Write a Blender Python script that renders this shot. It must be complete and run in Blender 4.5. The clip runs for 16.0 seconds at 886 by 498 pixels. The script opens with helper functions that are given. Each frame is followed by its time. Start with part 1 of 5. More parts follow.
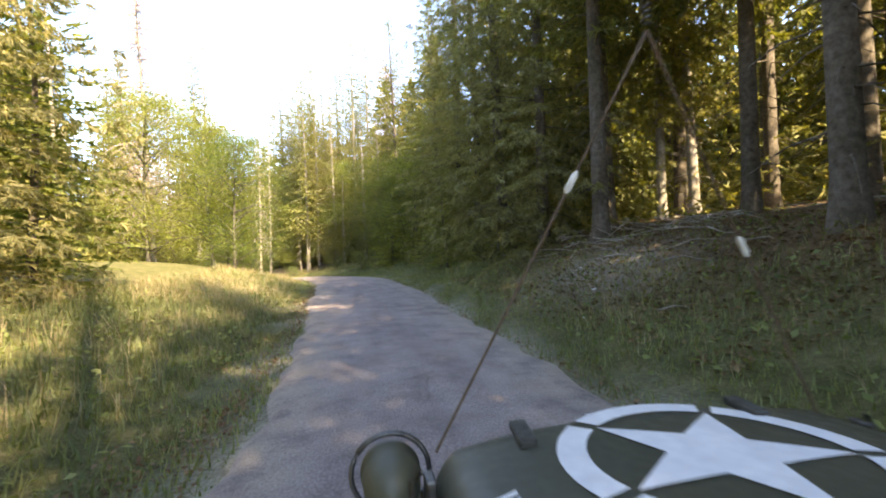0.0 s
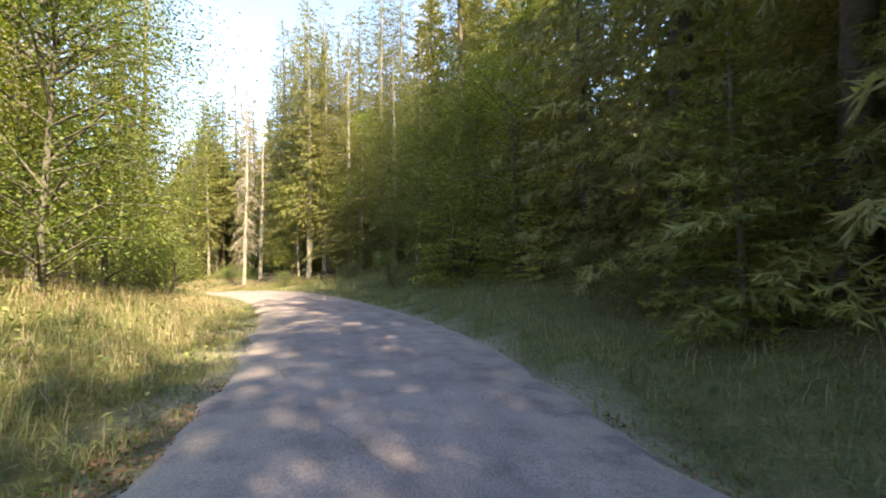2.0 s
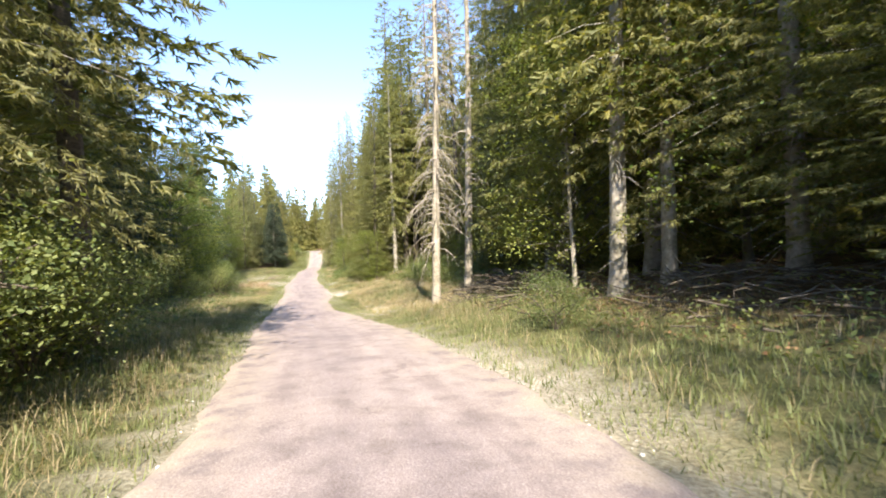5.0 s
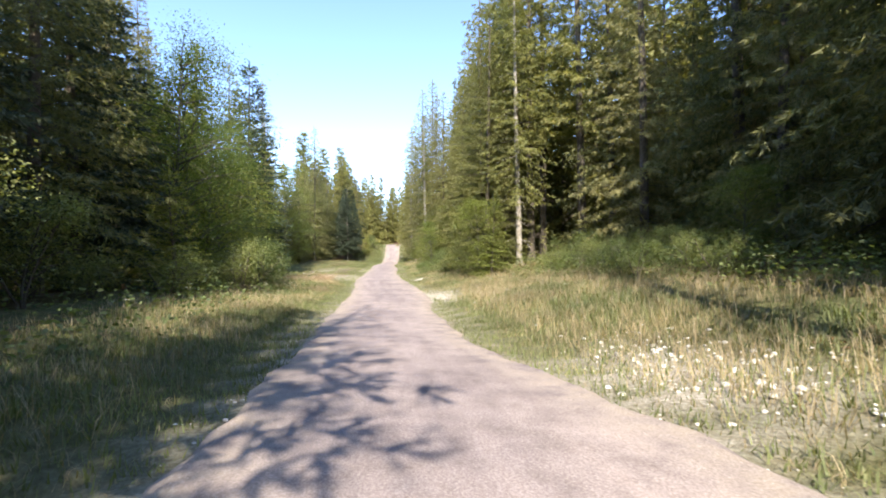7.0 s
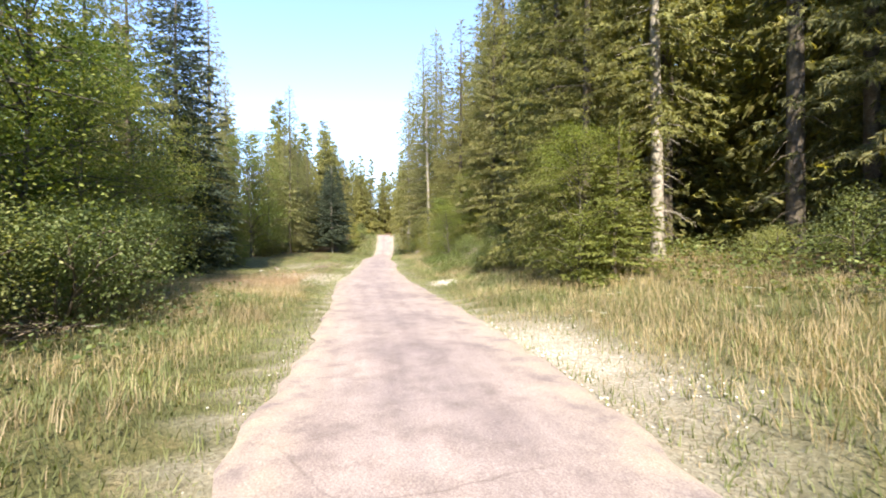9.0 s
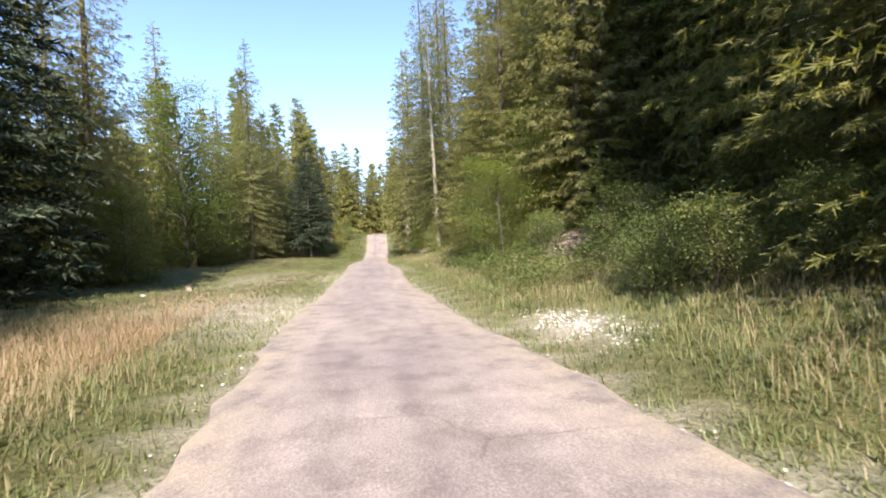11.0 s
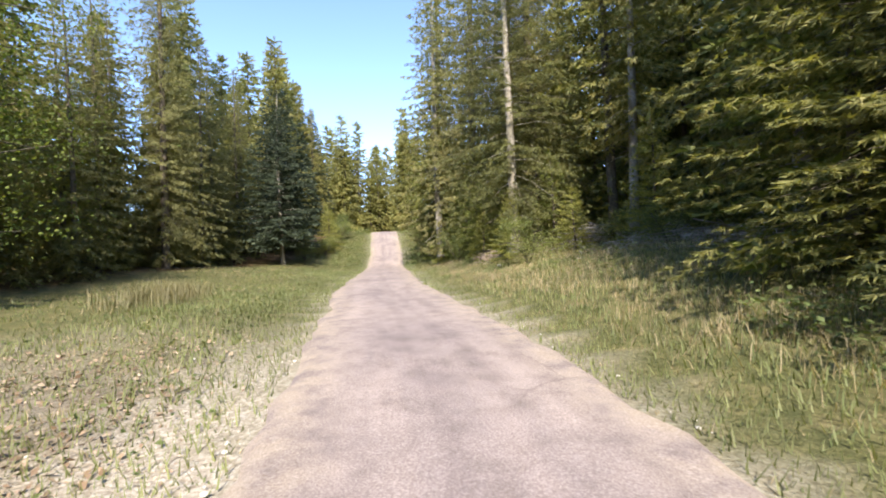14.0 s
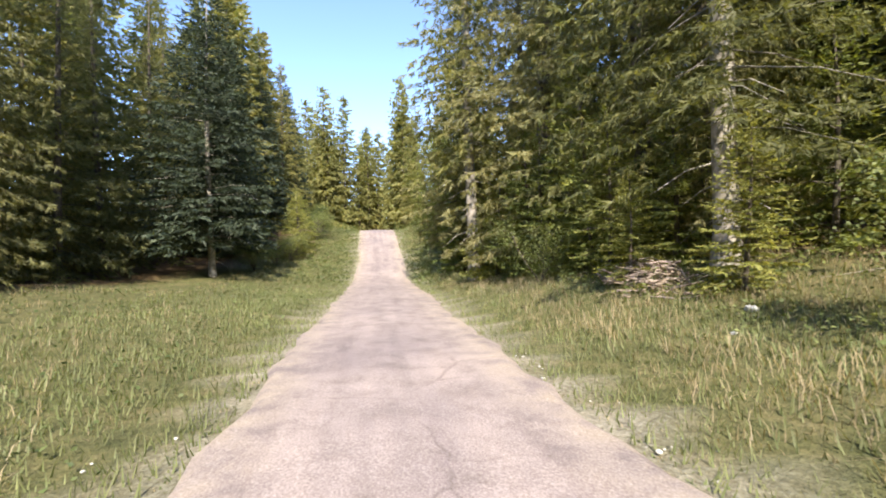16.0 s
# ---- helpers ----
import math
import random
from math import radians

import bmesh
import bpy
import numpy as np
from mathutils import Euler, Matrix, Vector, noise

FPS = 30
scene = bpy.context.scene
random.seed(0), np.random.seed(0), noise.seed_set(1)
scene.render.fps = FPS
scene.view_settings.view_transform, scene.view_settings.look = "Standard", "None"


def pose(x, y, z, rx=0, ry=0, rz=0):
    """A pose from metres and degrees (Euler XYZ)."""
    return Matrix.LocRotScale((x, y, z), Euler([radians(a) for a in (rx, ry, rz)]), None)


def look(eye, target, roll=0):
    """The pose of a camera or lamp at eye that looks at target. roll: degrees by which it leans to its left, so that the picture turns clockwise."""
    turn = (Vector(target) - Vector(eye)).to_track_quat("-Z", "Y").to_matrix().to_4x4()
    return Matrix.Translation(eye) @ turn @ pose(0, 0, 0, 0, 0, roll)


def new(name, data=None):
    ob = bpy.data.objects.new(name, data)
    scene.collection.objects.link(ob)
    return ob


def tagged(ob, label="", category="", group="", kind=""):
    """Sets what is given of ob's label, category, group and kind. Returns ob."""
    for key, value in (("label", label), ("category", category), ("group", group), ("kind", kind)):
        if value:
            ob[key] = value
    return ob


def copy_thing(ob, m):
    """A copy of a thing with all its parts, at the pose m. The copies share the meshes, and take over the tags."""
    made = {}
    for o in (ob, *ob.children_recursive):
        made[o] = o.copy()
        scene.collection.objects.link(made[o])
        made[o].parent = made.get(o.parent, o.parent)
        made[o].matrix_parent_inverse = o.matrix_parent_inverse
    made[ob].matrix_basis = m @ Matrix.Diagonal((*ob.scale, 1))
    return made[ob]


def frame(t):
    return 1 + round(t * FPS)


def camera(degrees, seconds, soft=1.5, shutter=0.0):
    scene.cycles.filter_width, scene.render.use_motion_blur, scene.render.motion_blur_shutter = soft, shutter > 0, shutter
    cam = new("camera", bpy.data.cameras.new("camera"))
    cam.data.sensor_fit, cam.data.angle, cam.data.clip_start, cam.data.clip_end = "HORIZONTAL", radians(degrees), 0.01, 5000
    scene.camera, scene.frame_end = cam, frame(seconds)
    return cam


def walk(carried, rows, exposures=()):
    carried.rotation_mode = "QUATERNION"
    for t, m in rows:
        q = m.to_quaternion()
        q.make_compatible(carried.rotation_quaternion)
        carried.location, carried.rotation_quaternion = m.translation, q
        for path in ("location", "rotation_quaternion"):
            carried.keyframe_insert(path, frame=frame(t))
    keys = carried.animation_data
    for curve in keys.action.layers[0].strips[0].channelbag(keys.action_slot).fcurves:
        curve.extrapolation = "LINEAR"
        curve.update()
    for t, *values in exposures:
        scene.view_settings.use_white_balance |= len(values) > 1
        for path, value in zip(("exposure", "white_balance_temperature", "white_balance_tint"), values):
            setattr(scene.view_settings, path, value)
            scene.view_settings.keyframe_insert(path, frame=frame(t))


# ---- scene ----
cam = camera(86.8, 16.0, soft=1.9, shutter=0.05)
PATH = [
    (0, (0.021, 0.023, 1.357), (0.030, 2.023, 1.345), -2.53),
    (0.5, (-0.860, 4.778, 1.293), (-0.857, 6.778, 1.287), -1.77),
    (1, (-1.786, 9.530, 1.269), (-1.787, 11.530, 1.270), -0.76),
    (1.5, (-2.693, 14.291, 1.304), (-2.714, 16.291, 1.318), -0.46),
    (2, (-3.659, 18.910, 1.279), (-3.730, 20.908, 1.286), -0.38),
    (2.5, (-4.821, 23.548, 1.189), (-4.971, 25.543, 1.177), -0.45),
    (3, (-6.291, 28.132, 1.002), (-6.556, 30.114, 0.986), -0.61),
    (3.5, (-8.031, 32.581, 0.851), (-8.437, 34.539, 0.835), -1.10),
    (4, (-10.077, 36.874, 0.767), (-10.640, 38.793, 0.742), -1.37),
    (4.5, (-12.475, 40.932, 0.624), (-13.195, 42.798, 0.598), -1.75),
    (5, (-15.198, 44.813, 0.488), (-16.061, 46.617, 0.469), -1.89),
    (5.2, (-16.356, 46.276, 0.454), (-17.267, 48.056, 0.433), -1.98),
    (7.3, (-28.302, 58.664, -1.078), (-29.438, 60.310, -1.094), -0.50),
    (7.5, (-29.386, 59.779, -1.108), (-30.526, 61.423, -1.136), -0.55),
    (8, (-32.037, 62.481, -1.246), (-33.173, 64.127, -1.279), -0.27),
    (8.5, (-34.607, 65.280, -1.326), (-35.719, 66.942, -1.358), -0.44),
    (9, (-37.186, 68.154, -1.454), (-38.271, 69.834, -1.492), -0.53),
    (9.2, (-38.204, 69.272, -1.512), (-39.281, 70.957, -1.553), -0.47),
    (11.3, (-49.185, 81.584, -2.037), (-50.232, 83.287, -2.069), -2.97),
    (11.5, (-50.205, 82.737, -2.028), (-51.257, 84.438, -2.056), -3.11),
    (12, (-52.799, 85.573, -2.063), (-53.872, 87.260, -2.090), -3.97),
    (12.5, (-55.374, 88.310, -2.110), (-56.470, 89.983, -2.129), -3.78),
    (13, (-57.907, 91.101, -2.113), (-58.995, 92.779, -2.130), -3.20),
    (13.5, (-60.344, 93.849, -2.161), (-61.413, 95.539, -2.180), -2.76),
    (14, (-62.739, 96.718, -2.200), (-63.783, 98.425, -2.219), -2.21),
    (14.5, (-65.173, 99.549, -2.202), (-66.192, 101.270, -2.216), -1.82),
    (15, (-67.488, 102.304, -2.238), (-68.495, 104.031, -2.246), -1.61),
    (15.5, (-69.816, 105.048, -2.231), (-70.819, 106.779, -2.230), -1.47),
    (16, (-72.121, 107.846, -2.221), (-73.121, 109.578, -2.224), -1.56),
]
EXPOSURES = [(0, 2.45, 10000, 15), (0.5, 2.5, 10000, 15), (1.0, 2.45, 10000, 15), (1.5, 2.3, 9900, 15), (2.0, 2.05, 9200, 13), (2.5, 1.9, 8900, 13), (3.5, 2.1, 8600, 13), (4.5, 1.88, 7400, 12), (5, 1.65, 7200, 12), (7.5, 1.45, 6900, 12), (8, 1.58, 7000, 12), (9, 1.62, 7200, 13), (12, 1.2, 7000, 13), (14.5, 1.28, 7000, 13), (16, 1.32, 7000, 13)]
walk(cam, [(t, look(eye, target, roll)) for t, eye, target, roll in PATH], EXPOSURES)

# ---- sky and sun: the sun stands high behind the camera ----
SUN_AZ, SUN_EL = (0.574, -0.819), radians(43)
world = bpy.data.worlds.new("sky")
scene.world = world
world.use_nodes = True
wn = world.node_tree.nodes
sky = wn.new("ShaderNodeTexSky")
sky.sky_type = "NISHITA"
sky.sun_disc = False
sky.sun_elevation = SUN_EL
sky.sun_rotation = math.atan2(SUN_AZ[0], SUN_AZ[1])
sky.altitude = 500
sky.air_density, sky.dust_density, sky.ozone_density = 0.75, 0.1, 4.2
world.node_tree.links.new(sky.outputs[0], wn["Background"].inputs[0])
wn["Background"].inputs[1].default_value = 0.22
sun_data = bpy.data.lights.new("sun", "SUN")
sun_data.energy, sun_data.angle, sun_data.color = 4.7, radians(0.53), (1.0, 0.94, 0.84)
sun = new("sun", sun_data)
sun.matrix_world = look((0, 0, 60), (-SUN_AZ[0], -SUN_AZ[1], 60 - math.tan(SUN_EL)))


# ---- materials ----
def material(name, rough=0.8, metal=0.0, spec=0.3):
    m = bpy.data.materials.new(name)
    m.use_nodes = True
    nt = m.node_tree
    b = nt.nodes["Principled BSDF"]
    b.inputs["Roughness"].default_value = rough
    b.inputs["Metallic"].default_value = metal
    b.inputs["Specular IOR Level"].default_value = spec
    return m, nt, b


def tex(nt, scale, detail=4.0, kind="Object", rough=0.55):
    n = nt.nodes.new("ShaderNodeTexNoise")
    n.inputs["Scale"].default_value = scale
    n.inputs["Detail"].default_value = detail
    n.inputs["Roughness"].default_value = rough
    c = nt.nodes.new("ShaderNodeTexCoord")
    nt.links.new(c.outputs[kind], n.inputs["Vector"])
    return n


def ramp(nt, source, stops):
    r = nt.nodes.new("ShaderNodeValToRGB")
    e = r.color_ramp.elements
    while len(e) < len(stops):
        e.new(0.5)
    for el, (p, c) in zip(e, stops):
        el.position, el.color = p, (*c, 1)
    nt.links.new(source, r.inputs[0])
    return r


def mixc(nt, fac, a, b, mode="MIX"):
    n = nt.nodes.new("ShaderNodeMix")
    n.data_type, n.blend_type = "RGBA", mode
    for sock, v in ((n.inputs[0], fac), (n.inputs[6], a), (n.inputs[7], b)):
        if hasattr(v, "is_linked"):
            nt.links.new(v, sock)
        elif isinstance(v, tuple):
            sock.default_value = (*v, 1)
        else:
            sock.default_value = v
    return n.outputs[2]


def bump(nt, b, source, strength, distance=0.02):
    n = nt.nodes.new("ShaderNodeBump")
    n.inputs["Strength"].default_value = strength
    n.inputs["Distance"].default_value = distance
    nt.links.new(source, n.inputs["Height"])
    nt.links.new(n.outputs[0], b.inputs["Normal"])


def leaf_material(name, dark, mid, light, through_share=0.3, rough=0.55):
    """Foliage: every leaf its own tone, every plant its own tone, some light through the leaf."""
    m, nt, b = material(name, rough, 0, 0.25)
    geo = nt.nodes.new("ShaderNodeNewGeometry")
    r = ramp(nt, geo.outputs["Random Per Island"], [(0.0, dark), (0.55, mid), (1.0, light)])
    info = nt.nodes.new("ShaderNodeObjectInfo")
    hs = nt.nodes.new("ShaderNodeHueSaturation")
    mr = nt.nodes.new("ShaderNodeMapRange")
    mr.inputs["To Min"].default_value, mr.inputs["To Max"].default_value = 0.72, 1.3
    nt.links.new(info.outputs["Random"], mr.inputs["Value"])
    nt.links.new(mr.outputs[0], hs.inputs["Value"])
    mh = nt.nodes.new("ShaderNodeMapRange")
    mh.inputs["To Min"].default_value, mh.inputs["To Max"].default_value = 0.525, 0.48
    nt.links.new(info.outputs["Random"], mh.inputs["Value"])
    nt.links.new(mh.outputs[0], hs.inputs["Hue"])
    big = tex(nt, 0.5, 2)
    patch = ramp(nt, big.outputs[0], [(0.3, (0.7, 0.7, 0.7)), (0.7, (1.2, 1.2, 1.15))])
    nt.links.new(mixc(nt, 1.0, r.outputs[0], patch.outputs[0], "MULTIPLY"), hs.inputs["Color"])
    nt.links.new(hs.outputs[0], b.inputs["Base Color"])
    tr = nt.nodes.new("ShaderNodeBsdfTranslucent")
    nt.links.new(mixc(nt, 1.0, hs.outputs[0], (1.25, 1.2, 0.45), "MULTIPLY"), tr.inputs["Color"])
    mx = nt.nodes.new("ShaderNodeMixShader")
    mx.inputs[0].default_value = through_share
    nt.links.new(b.outputs[0], mx.inputs[1])
    nt.links.new(tr.outputs[0], mx.inputs[2])
    nt.links.new(mx.outputs[0], nt.nodes["Material Output"].inputs["Surface"])
    return m


def bark_material(name, dark, light, scale=9.0):
    m, nt, b = material(name, 0.9)
    n = tex(nt, scale, 6, rough=0.7)
    n2 = tex(nt, 1.3, 3)
    r = ramp(nt, n.outputs[0], [(0.32, dark), (0.68, light)])
    r2 = ramp(nt, n2.outputs[0], [(0.35, (0.65, 0.68, 0.6)), (0.65, (1.1, 1.1, 1.1))])
    nt.links.new(mixc(nt, 1.0, r.outputs[0], r2.outputs[0], "MULTIPLY"), b.inputs["Base Color"])
    bump(nt, b, n.outputs[0], 0.8, 0.03)
    return m


SPRUCE = leaf_material("spruce_needles", (0.116, 0.132, 0.052), (0.221, 0.232, 0.086), (0.312, 0.297, 0.118), 0.42)
DROOP = leaf_material("grey_green_spruce_needles", (0.133, 0.142, 0.072), (0.235, 0.237, 0.109), (0.322, 0.302, 0.145), 0.4)
FIR = leaf_material("fir_needles", (0.034, 0.05, 0.036), (0.068, 0.091, 0.061), (0.125, 0.152, 0.1), 0.26)
YOUNG = leaf_material("young_spruce_needles", (0.12, 0.15, 0.047), (0.225, 0.255, 0.078), (0.35, 0.36, 0.118), 0.45)
BOUGH = leaf_material("olive_spruce_needles", (0.118, 0.126, 0.058), (0.205, 0.21, 0.09), (0.285, 0.27, 0.115), 0.46)
BEECH = leaf_material("beech_leaves", (0.097, 0.139, 0.036), (0.179, 0.231, 0.06), (0.278, 0.32, 0.099), 0.46, 0.5)
SHRUB = leaf_material("shrub_leaves", (0.109, 0.148, 0.059), (0.199, 0.243, 0.093), (0.308, 0.341, 0.154), 0.44, 0.5)
GRASS = leaf_material("green_grass", (0.155, 0.188, 0.084), (0.215, 0.245, 0.115), (0.28, 0.3, 0.155), 0.42)
HAY = leaf_material("golden_grass", (0.265, 0.225, 0.135), (0.335, 0.288, 0.18), (0.4, 0.35, 0.235), 0.36)
RUST = leaf_material("reddish_dry_grass", (0.26, 0.19, 0.122), (0.34, 0.258, 0.172), (0.42, 0.335, 0.24), 0.34)
CHIPS = leaf_material("bark_chips", (0.20, 0.14, 0.09), (0.34, 0.26, 0.19), (0.50, 0.43, 0.34), 0.02)
BITS = leaf_material("torn_bark", (0.13, 0.085, 0.06), (0.26, 0.175, 0.12), (0.42, 0.33, 0.25), 0.02)
LITTER = leaf_material("fallen_leaves", (0.13, 0.062, 0.034), (0.235, 0.122, 0.066), (0.34, 0.21, 0.125), 0.1)
FLOWER = leaf_material("white_umbels", (0.5, 0.5, 0.42), (0.62, 0.62, 0.54), (0.75, 0.74, 0.68), 0.2)
BARK = bark_material("spruce_bark", (0.07, 0.055, 0.042), (0.2, 0.17, 0.14))
PALE = bark_material("pale_bark", (0.2, 0.175, 0.15), (0.46, 0.42, 0.37), 6.0)
BEECH_BARK = bark_material("beech_bark", (0.07, 0.062, 0.048), (0.18, 0.165, 0.135), 6.0)
PINK = bark_material("dry_reddish_twigs", (0.33, 0.25, 0.22), (0.58, 0.47, 0.42), 10.0)
DEAD = bark_material("dead_wood", (0.24, 0.205, 0.17), (0.5, 0.45, 0.39), 12.0)
LOG = bark_material("felled_log_bark", (0.06, 0.045, 0.032), (0.30, 0.24, 0.185), 9.0)

STONE, nt, b = material("limestone", 0.9)
n = tex(nt, 14, 5)
nt.links.new(ramp(nt, n.outputs[0], [(0.3, (0.42, 0.40, 0.36)), (0.7, (0.74, 0.72, 0.67))]).outputs[0], b.inputs["Base Color"])
bump(nt, b, n.outputs[0], 0.6)

ASPHALT, nt, b = material("worn_asphalt", 0.92, 0, 0.2)
fine, mid, wide = tex(nt, 55, 4, rough=0.7), tex(nt, 2.2, 5, rough=0.6), tex(nt, 0.35, 3)
c = ramp(nt, fine.outputs[0], [(0.28, (0.165, 0.14, 0.135)), (0.5, (0.265, 0.232, 0.228)), (0.74, (0.42, 0.385, 0.37))])
c2 = ramp(nt, mid.outputs[0], [(0.3, (0.76, 0.74, 0.73)), (0.5, (1, 0.985, 0.98)), (0.72, (1.15, 1.13, 1.12))])
c3 = ramp(nt, wide.outputs[0], [(0.35, (0.84, 0.82, 0.84)), (0.65, (1.08, 1.05, 1.03))])
attr = nt.nodes.new("ShaderNodeAttribute")
attr.attribute_name = "edge"
base = mixc(nt, 1.0, mixc(nt, 1.0, c.outputs[0], c2.outputs[0], "MULTIPLY"), c3.outputs[0], "MULTIPLY")
along = nt.nodes.new("ShaderNodeAttribute")
along.attribute_name = "lane"
streak = nt.nodes.new("ShaderNodeTexNoise")
streak.inputs["Scale"].default_value, streak.inputs["Detail"].default_value = 1.0, 5.0
nt.links.new(along.outputs["Vector"], streak.inputs["Vector"])
worn = ramp(nt, streak.outputs[0], [(0.32, (0.84, 0.83, 0.84)), (0.5, (1, 1, 1)), (0.7, (1.14, 1.13, 1.11))])
base = mixc(nt, 1.0, base, worn.outputs[0], "MULTIPLY")
track = nt.nodes.new("ShaderNodeAttribute")
track.attribute_name = "track"
base = mixc(nt, track.outputs["Fac"], base, mixc(nt, 1.0, base, (1.10, 1.095, 1.08), "MULTIPLY"))
crack = nt.nodes.new("ShaderNodeTexVoronoi")
crack.feature = "DISTANCE_TO_EDGE"
crack.inputs["Scale"].default_value = 0.55
warp = mixc(nt, 0.25, (0.0, 0.0, 0.0), mid.outputs[1])
cc = nt.nodes.new("ShaderNodeTexCoord")
nt.links.new(mixc(nt, 1.0, cc.outputs["Object"], warp, "ADD"), crack.inputs["Vector"])
line_ = ramp(nt, crack.outputs[0], [(0.0, (0.62, 0.6, 0.6)), (0.012, (1, 1, 1))])
fade = ramp(nt, wide.outputs[0], [(0.5, (0, 0, 0)), (0.62, (0.8, 0.8, 0.8))])
base = mixc(nt, fade.outputs[0], base, mixc(nt, 1.0, base, line_.outputs[0], "MULTIPLY"))
edge = nt.nodes.new("ShaderNodeMath")
edge.operation = "MULTIPLY"
nt.links.new(attr.outputs["Fac"], edge.inputs[0])
nt.links.new(ramp(nt, mid.outputs[0], [(0.35, (0, 0, 0)), (0.6, (1, 1, 1))]).outputs[0], edge.inputs[1])
grit = ramp(nt, fine.outputs[0], [(0.3, (0.26, 0.2, 0.15)), (0.6, (0.42, 0.36, 0.29)), (0.75, (0.6, 0.56, 0.5))])
nt.links.new(mixc(nt, edge.outputs[0], base, grit.outputs[0]), b.inputs["Base Color"])
bump(nt, b, fine.outputs[0], 0.5, 0.008)

SOIL, nt, b = material("meadow_and_forest_floor", 0.95, 0, 0.1)
fine, mid, wide = tex(nt, 18, 5, rough=0.7), tex(nt, 2.5, 5, rough=0.65), tex(nt, 0.25, 3)
turf = ramp(nt, mid.outputs[0], [(0.25, (0.07, 0.082, 0.036)), (0.5, (0.125, 0.128, 0.06)), (0.75, (0.21, 0.185, 0.10))])
floor_c = ramp(nt, mid.outputs[0], [(0.3, (0.07, 0.052, 0.032)), (0.55, (0.145, 0.10, 0.06)), (0.75, (0.24, 0.165, 0.10))])
gravel = ramp(nt, fine.outputs[0], [(0.3, (0.26, 0.21, 0.16)), (0.5, (0.46, 0.41, 0.34)), (0.7, (0.72, 0.68, 0.61))])
grain = ramp(nt, fine.outputs[0], [(0.28, (0.5, 0.52, 0.48)), (0.68, (1.35, 1.3, 1.25))])
specks = tex(nt, 75, 3, rough=0.75)
speck_c = ramp(nt, specks.outputs[0], [(0.3, (0.55, 0.6, 0.5)), (0.5, (1, 1, 1)), (0.7, (1.4, 1.32, 1.2))])
af, ag = nt.nodes.new("ShaderNodeAttribute"), nt.nodes.new("ShaderNodeAttribute")
af.attribute_name, ag.attribute_name = "forest", "gravel"
g = mixc(nt, af.outputs["Fac"], turf.outputs[0], floor_c.outputs[0])
g = mixc(nt, 1.0, mixc(nt, 1.0, g, grain.outputs[0], "MULTIPLY"), speck_c.outputs[0], "MULTIPLY")
nt.links.new(mixc(nt, ag.outputs["Fac"], g, gravel.outputs[0]), b.inputs["Base Color"])
bump(nt, b, fine.outputs[0], 0.9, 0.05)

# ---- the lie of the land: a road line with s metres along it and d metres to its right ----
LINE = [(5.8, -33.0, 0.2), (3.2, -16.0, 0.05), (0.08, 0.02, -0.08), (-1.73, 9.5, -0.18), (-3.6, 18.9, -0.22), (-6.3, 28.25, -0.42),
        (-10.17, 37.0, -0.72), (-15.27, 44.7, -1.08), (-21.8, 52.3, -1.7), (-29.3, 59.8, -2.46), (-37.25, 68.2, -3.04),
        (-43.5, 75.2, -3.35), (-50.2, 82.4, -3.54), (-55.6, 88.2, -3.66), (-60.6, 94.0, -3.68), (-65.0, 99.8, -3.67),
        (-69.7, 105.0, -3.6), (-72.05, 107.4, -3.6), (-76.9, 113.2, -3.72), (-83.3, 121.4, -3.86), (-88.7, 128.3, -3.85),
        (-92.4, 133.2, -2.9), (-95.6, 137.1, -1.6), (-98.8, 141.0, -0.5), (-104.2, 147.6, -0.2), (-112.0, 153.5, -0.2), (-124.0, 158.0, -0.3)]


def smooth_line(points, step=0.5):
    p = np.array(points)
    out = []
    for i in range(1, len(p) - 2):
        a, b_, c_, d_ = p[i - 1], p[i], p[i + 1], p[i + 2]
        n_ = max(2, int(np.linalg.norm(c_ - b_) / step))
        for u in np.arange(n_) / n_:
            out.append(0.5 * (2 * b_ + (c_ - a) * u + (2 * a - 5 * b_ + 4 * c_ - d_) * u ** 2 + (3 * b_ - a - 3 * c_ + d_) * u ** 3))
    return np.array(out)


RL = smooth_line(LINE)
_t = np.gradient(RL[:, :2], axis=0)
RT = _t / np.linalg.norm(_t, axis=1)[:, None]
RN = np.stack([RT[:, 1], -RT[:, 0]], 1)            # to the right of the way
RL[:, :2] += RN * 0.5                               # the driver sits left of the middle of the road
RS = np.r_[0, np.cumsum(np.linalg.norm(np.diff(RL[:, :2], axis=0), axis=1))]
RS -= RS[np.argmin(np.abs(RL[:, 1]))]               # s = 0 where the walk begins
HALF = 1.83
EDGE_L = ([-30, 5, 10, 15, 50, 66, 73, 95, 104, 110, 113, 118, 124, 131, 142, 156, 176, 186], [1.5, 1.5, 1.55, 2.0, 1.93, 2.0, 1.68, 1.63, 1.85, 1.64, 1.45, 1.72, 1.8, 1.52, 1.42, 1.42, 1.3, 2.4])
EDGE_R = ([-30, 6, 16, 23, 27, 33, 37, 45, 53, 60, 68, 73, 80, 84, 90, 98, 104, 111, 120, 131, 150, 160, 176, 186], [1.8, 1.8, 1.83, 1.8, 2.2, 2.0, 1.88, 1.92, 2.1, 2.3, 2.1, 1.52, 1.6, 2.0, 2.25, 2.15, 2.08, 1.97, 1.55, 1.68, 1.8, 1.65, 1.6, 2.6])


def lane_edge(s, d):
    """Metres from the lane's line to its edge, on the side that d names."""
    return np.where(d > 0, np.interp(s, *EDGE_R), np.interp(s, *EDGE_L))



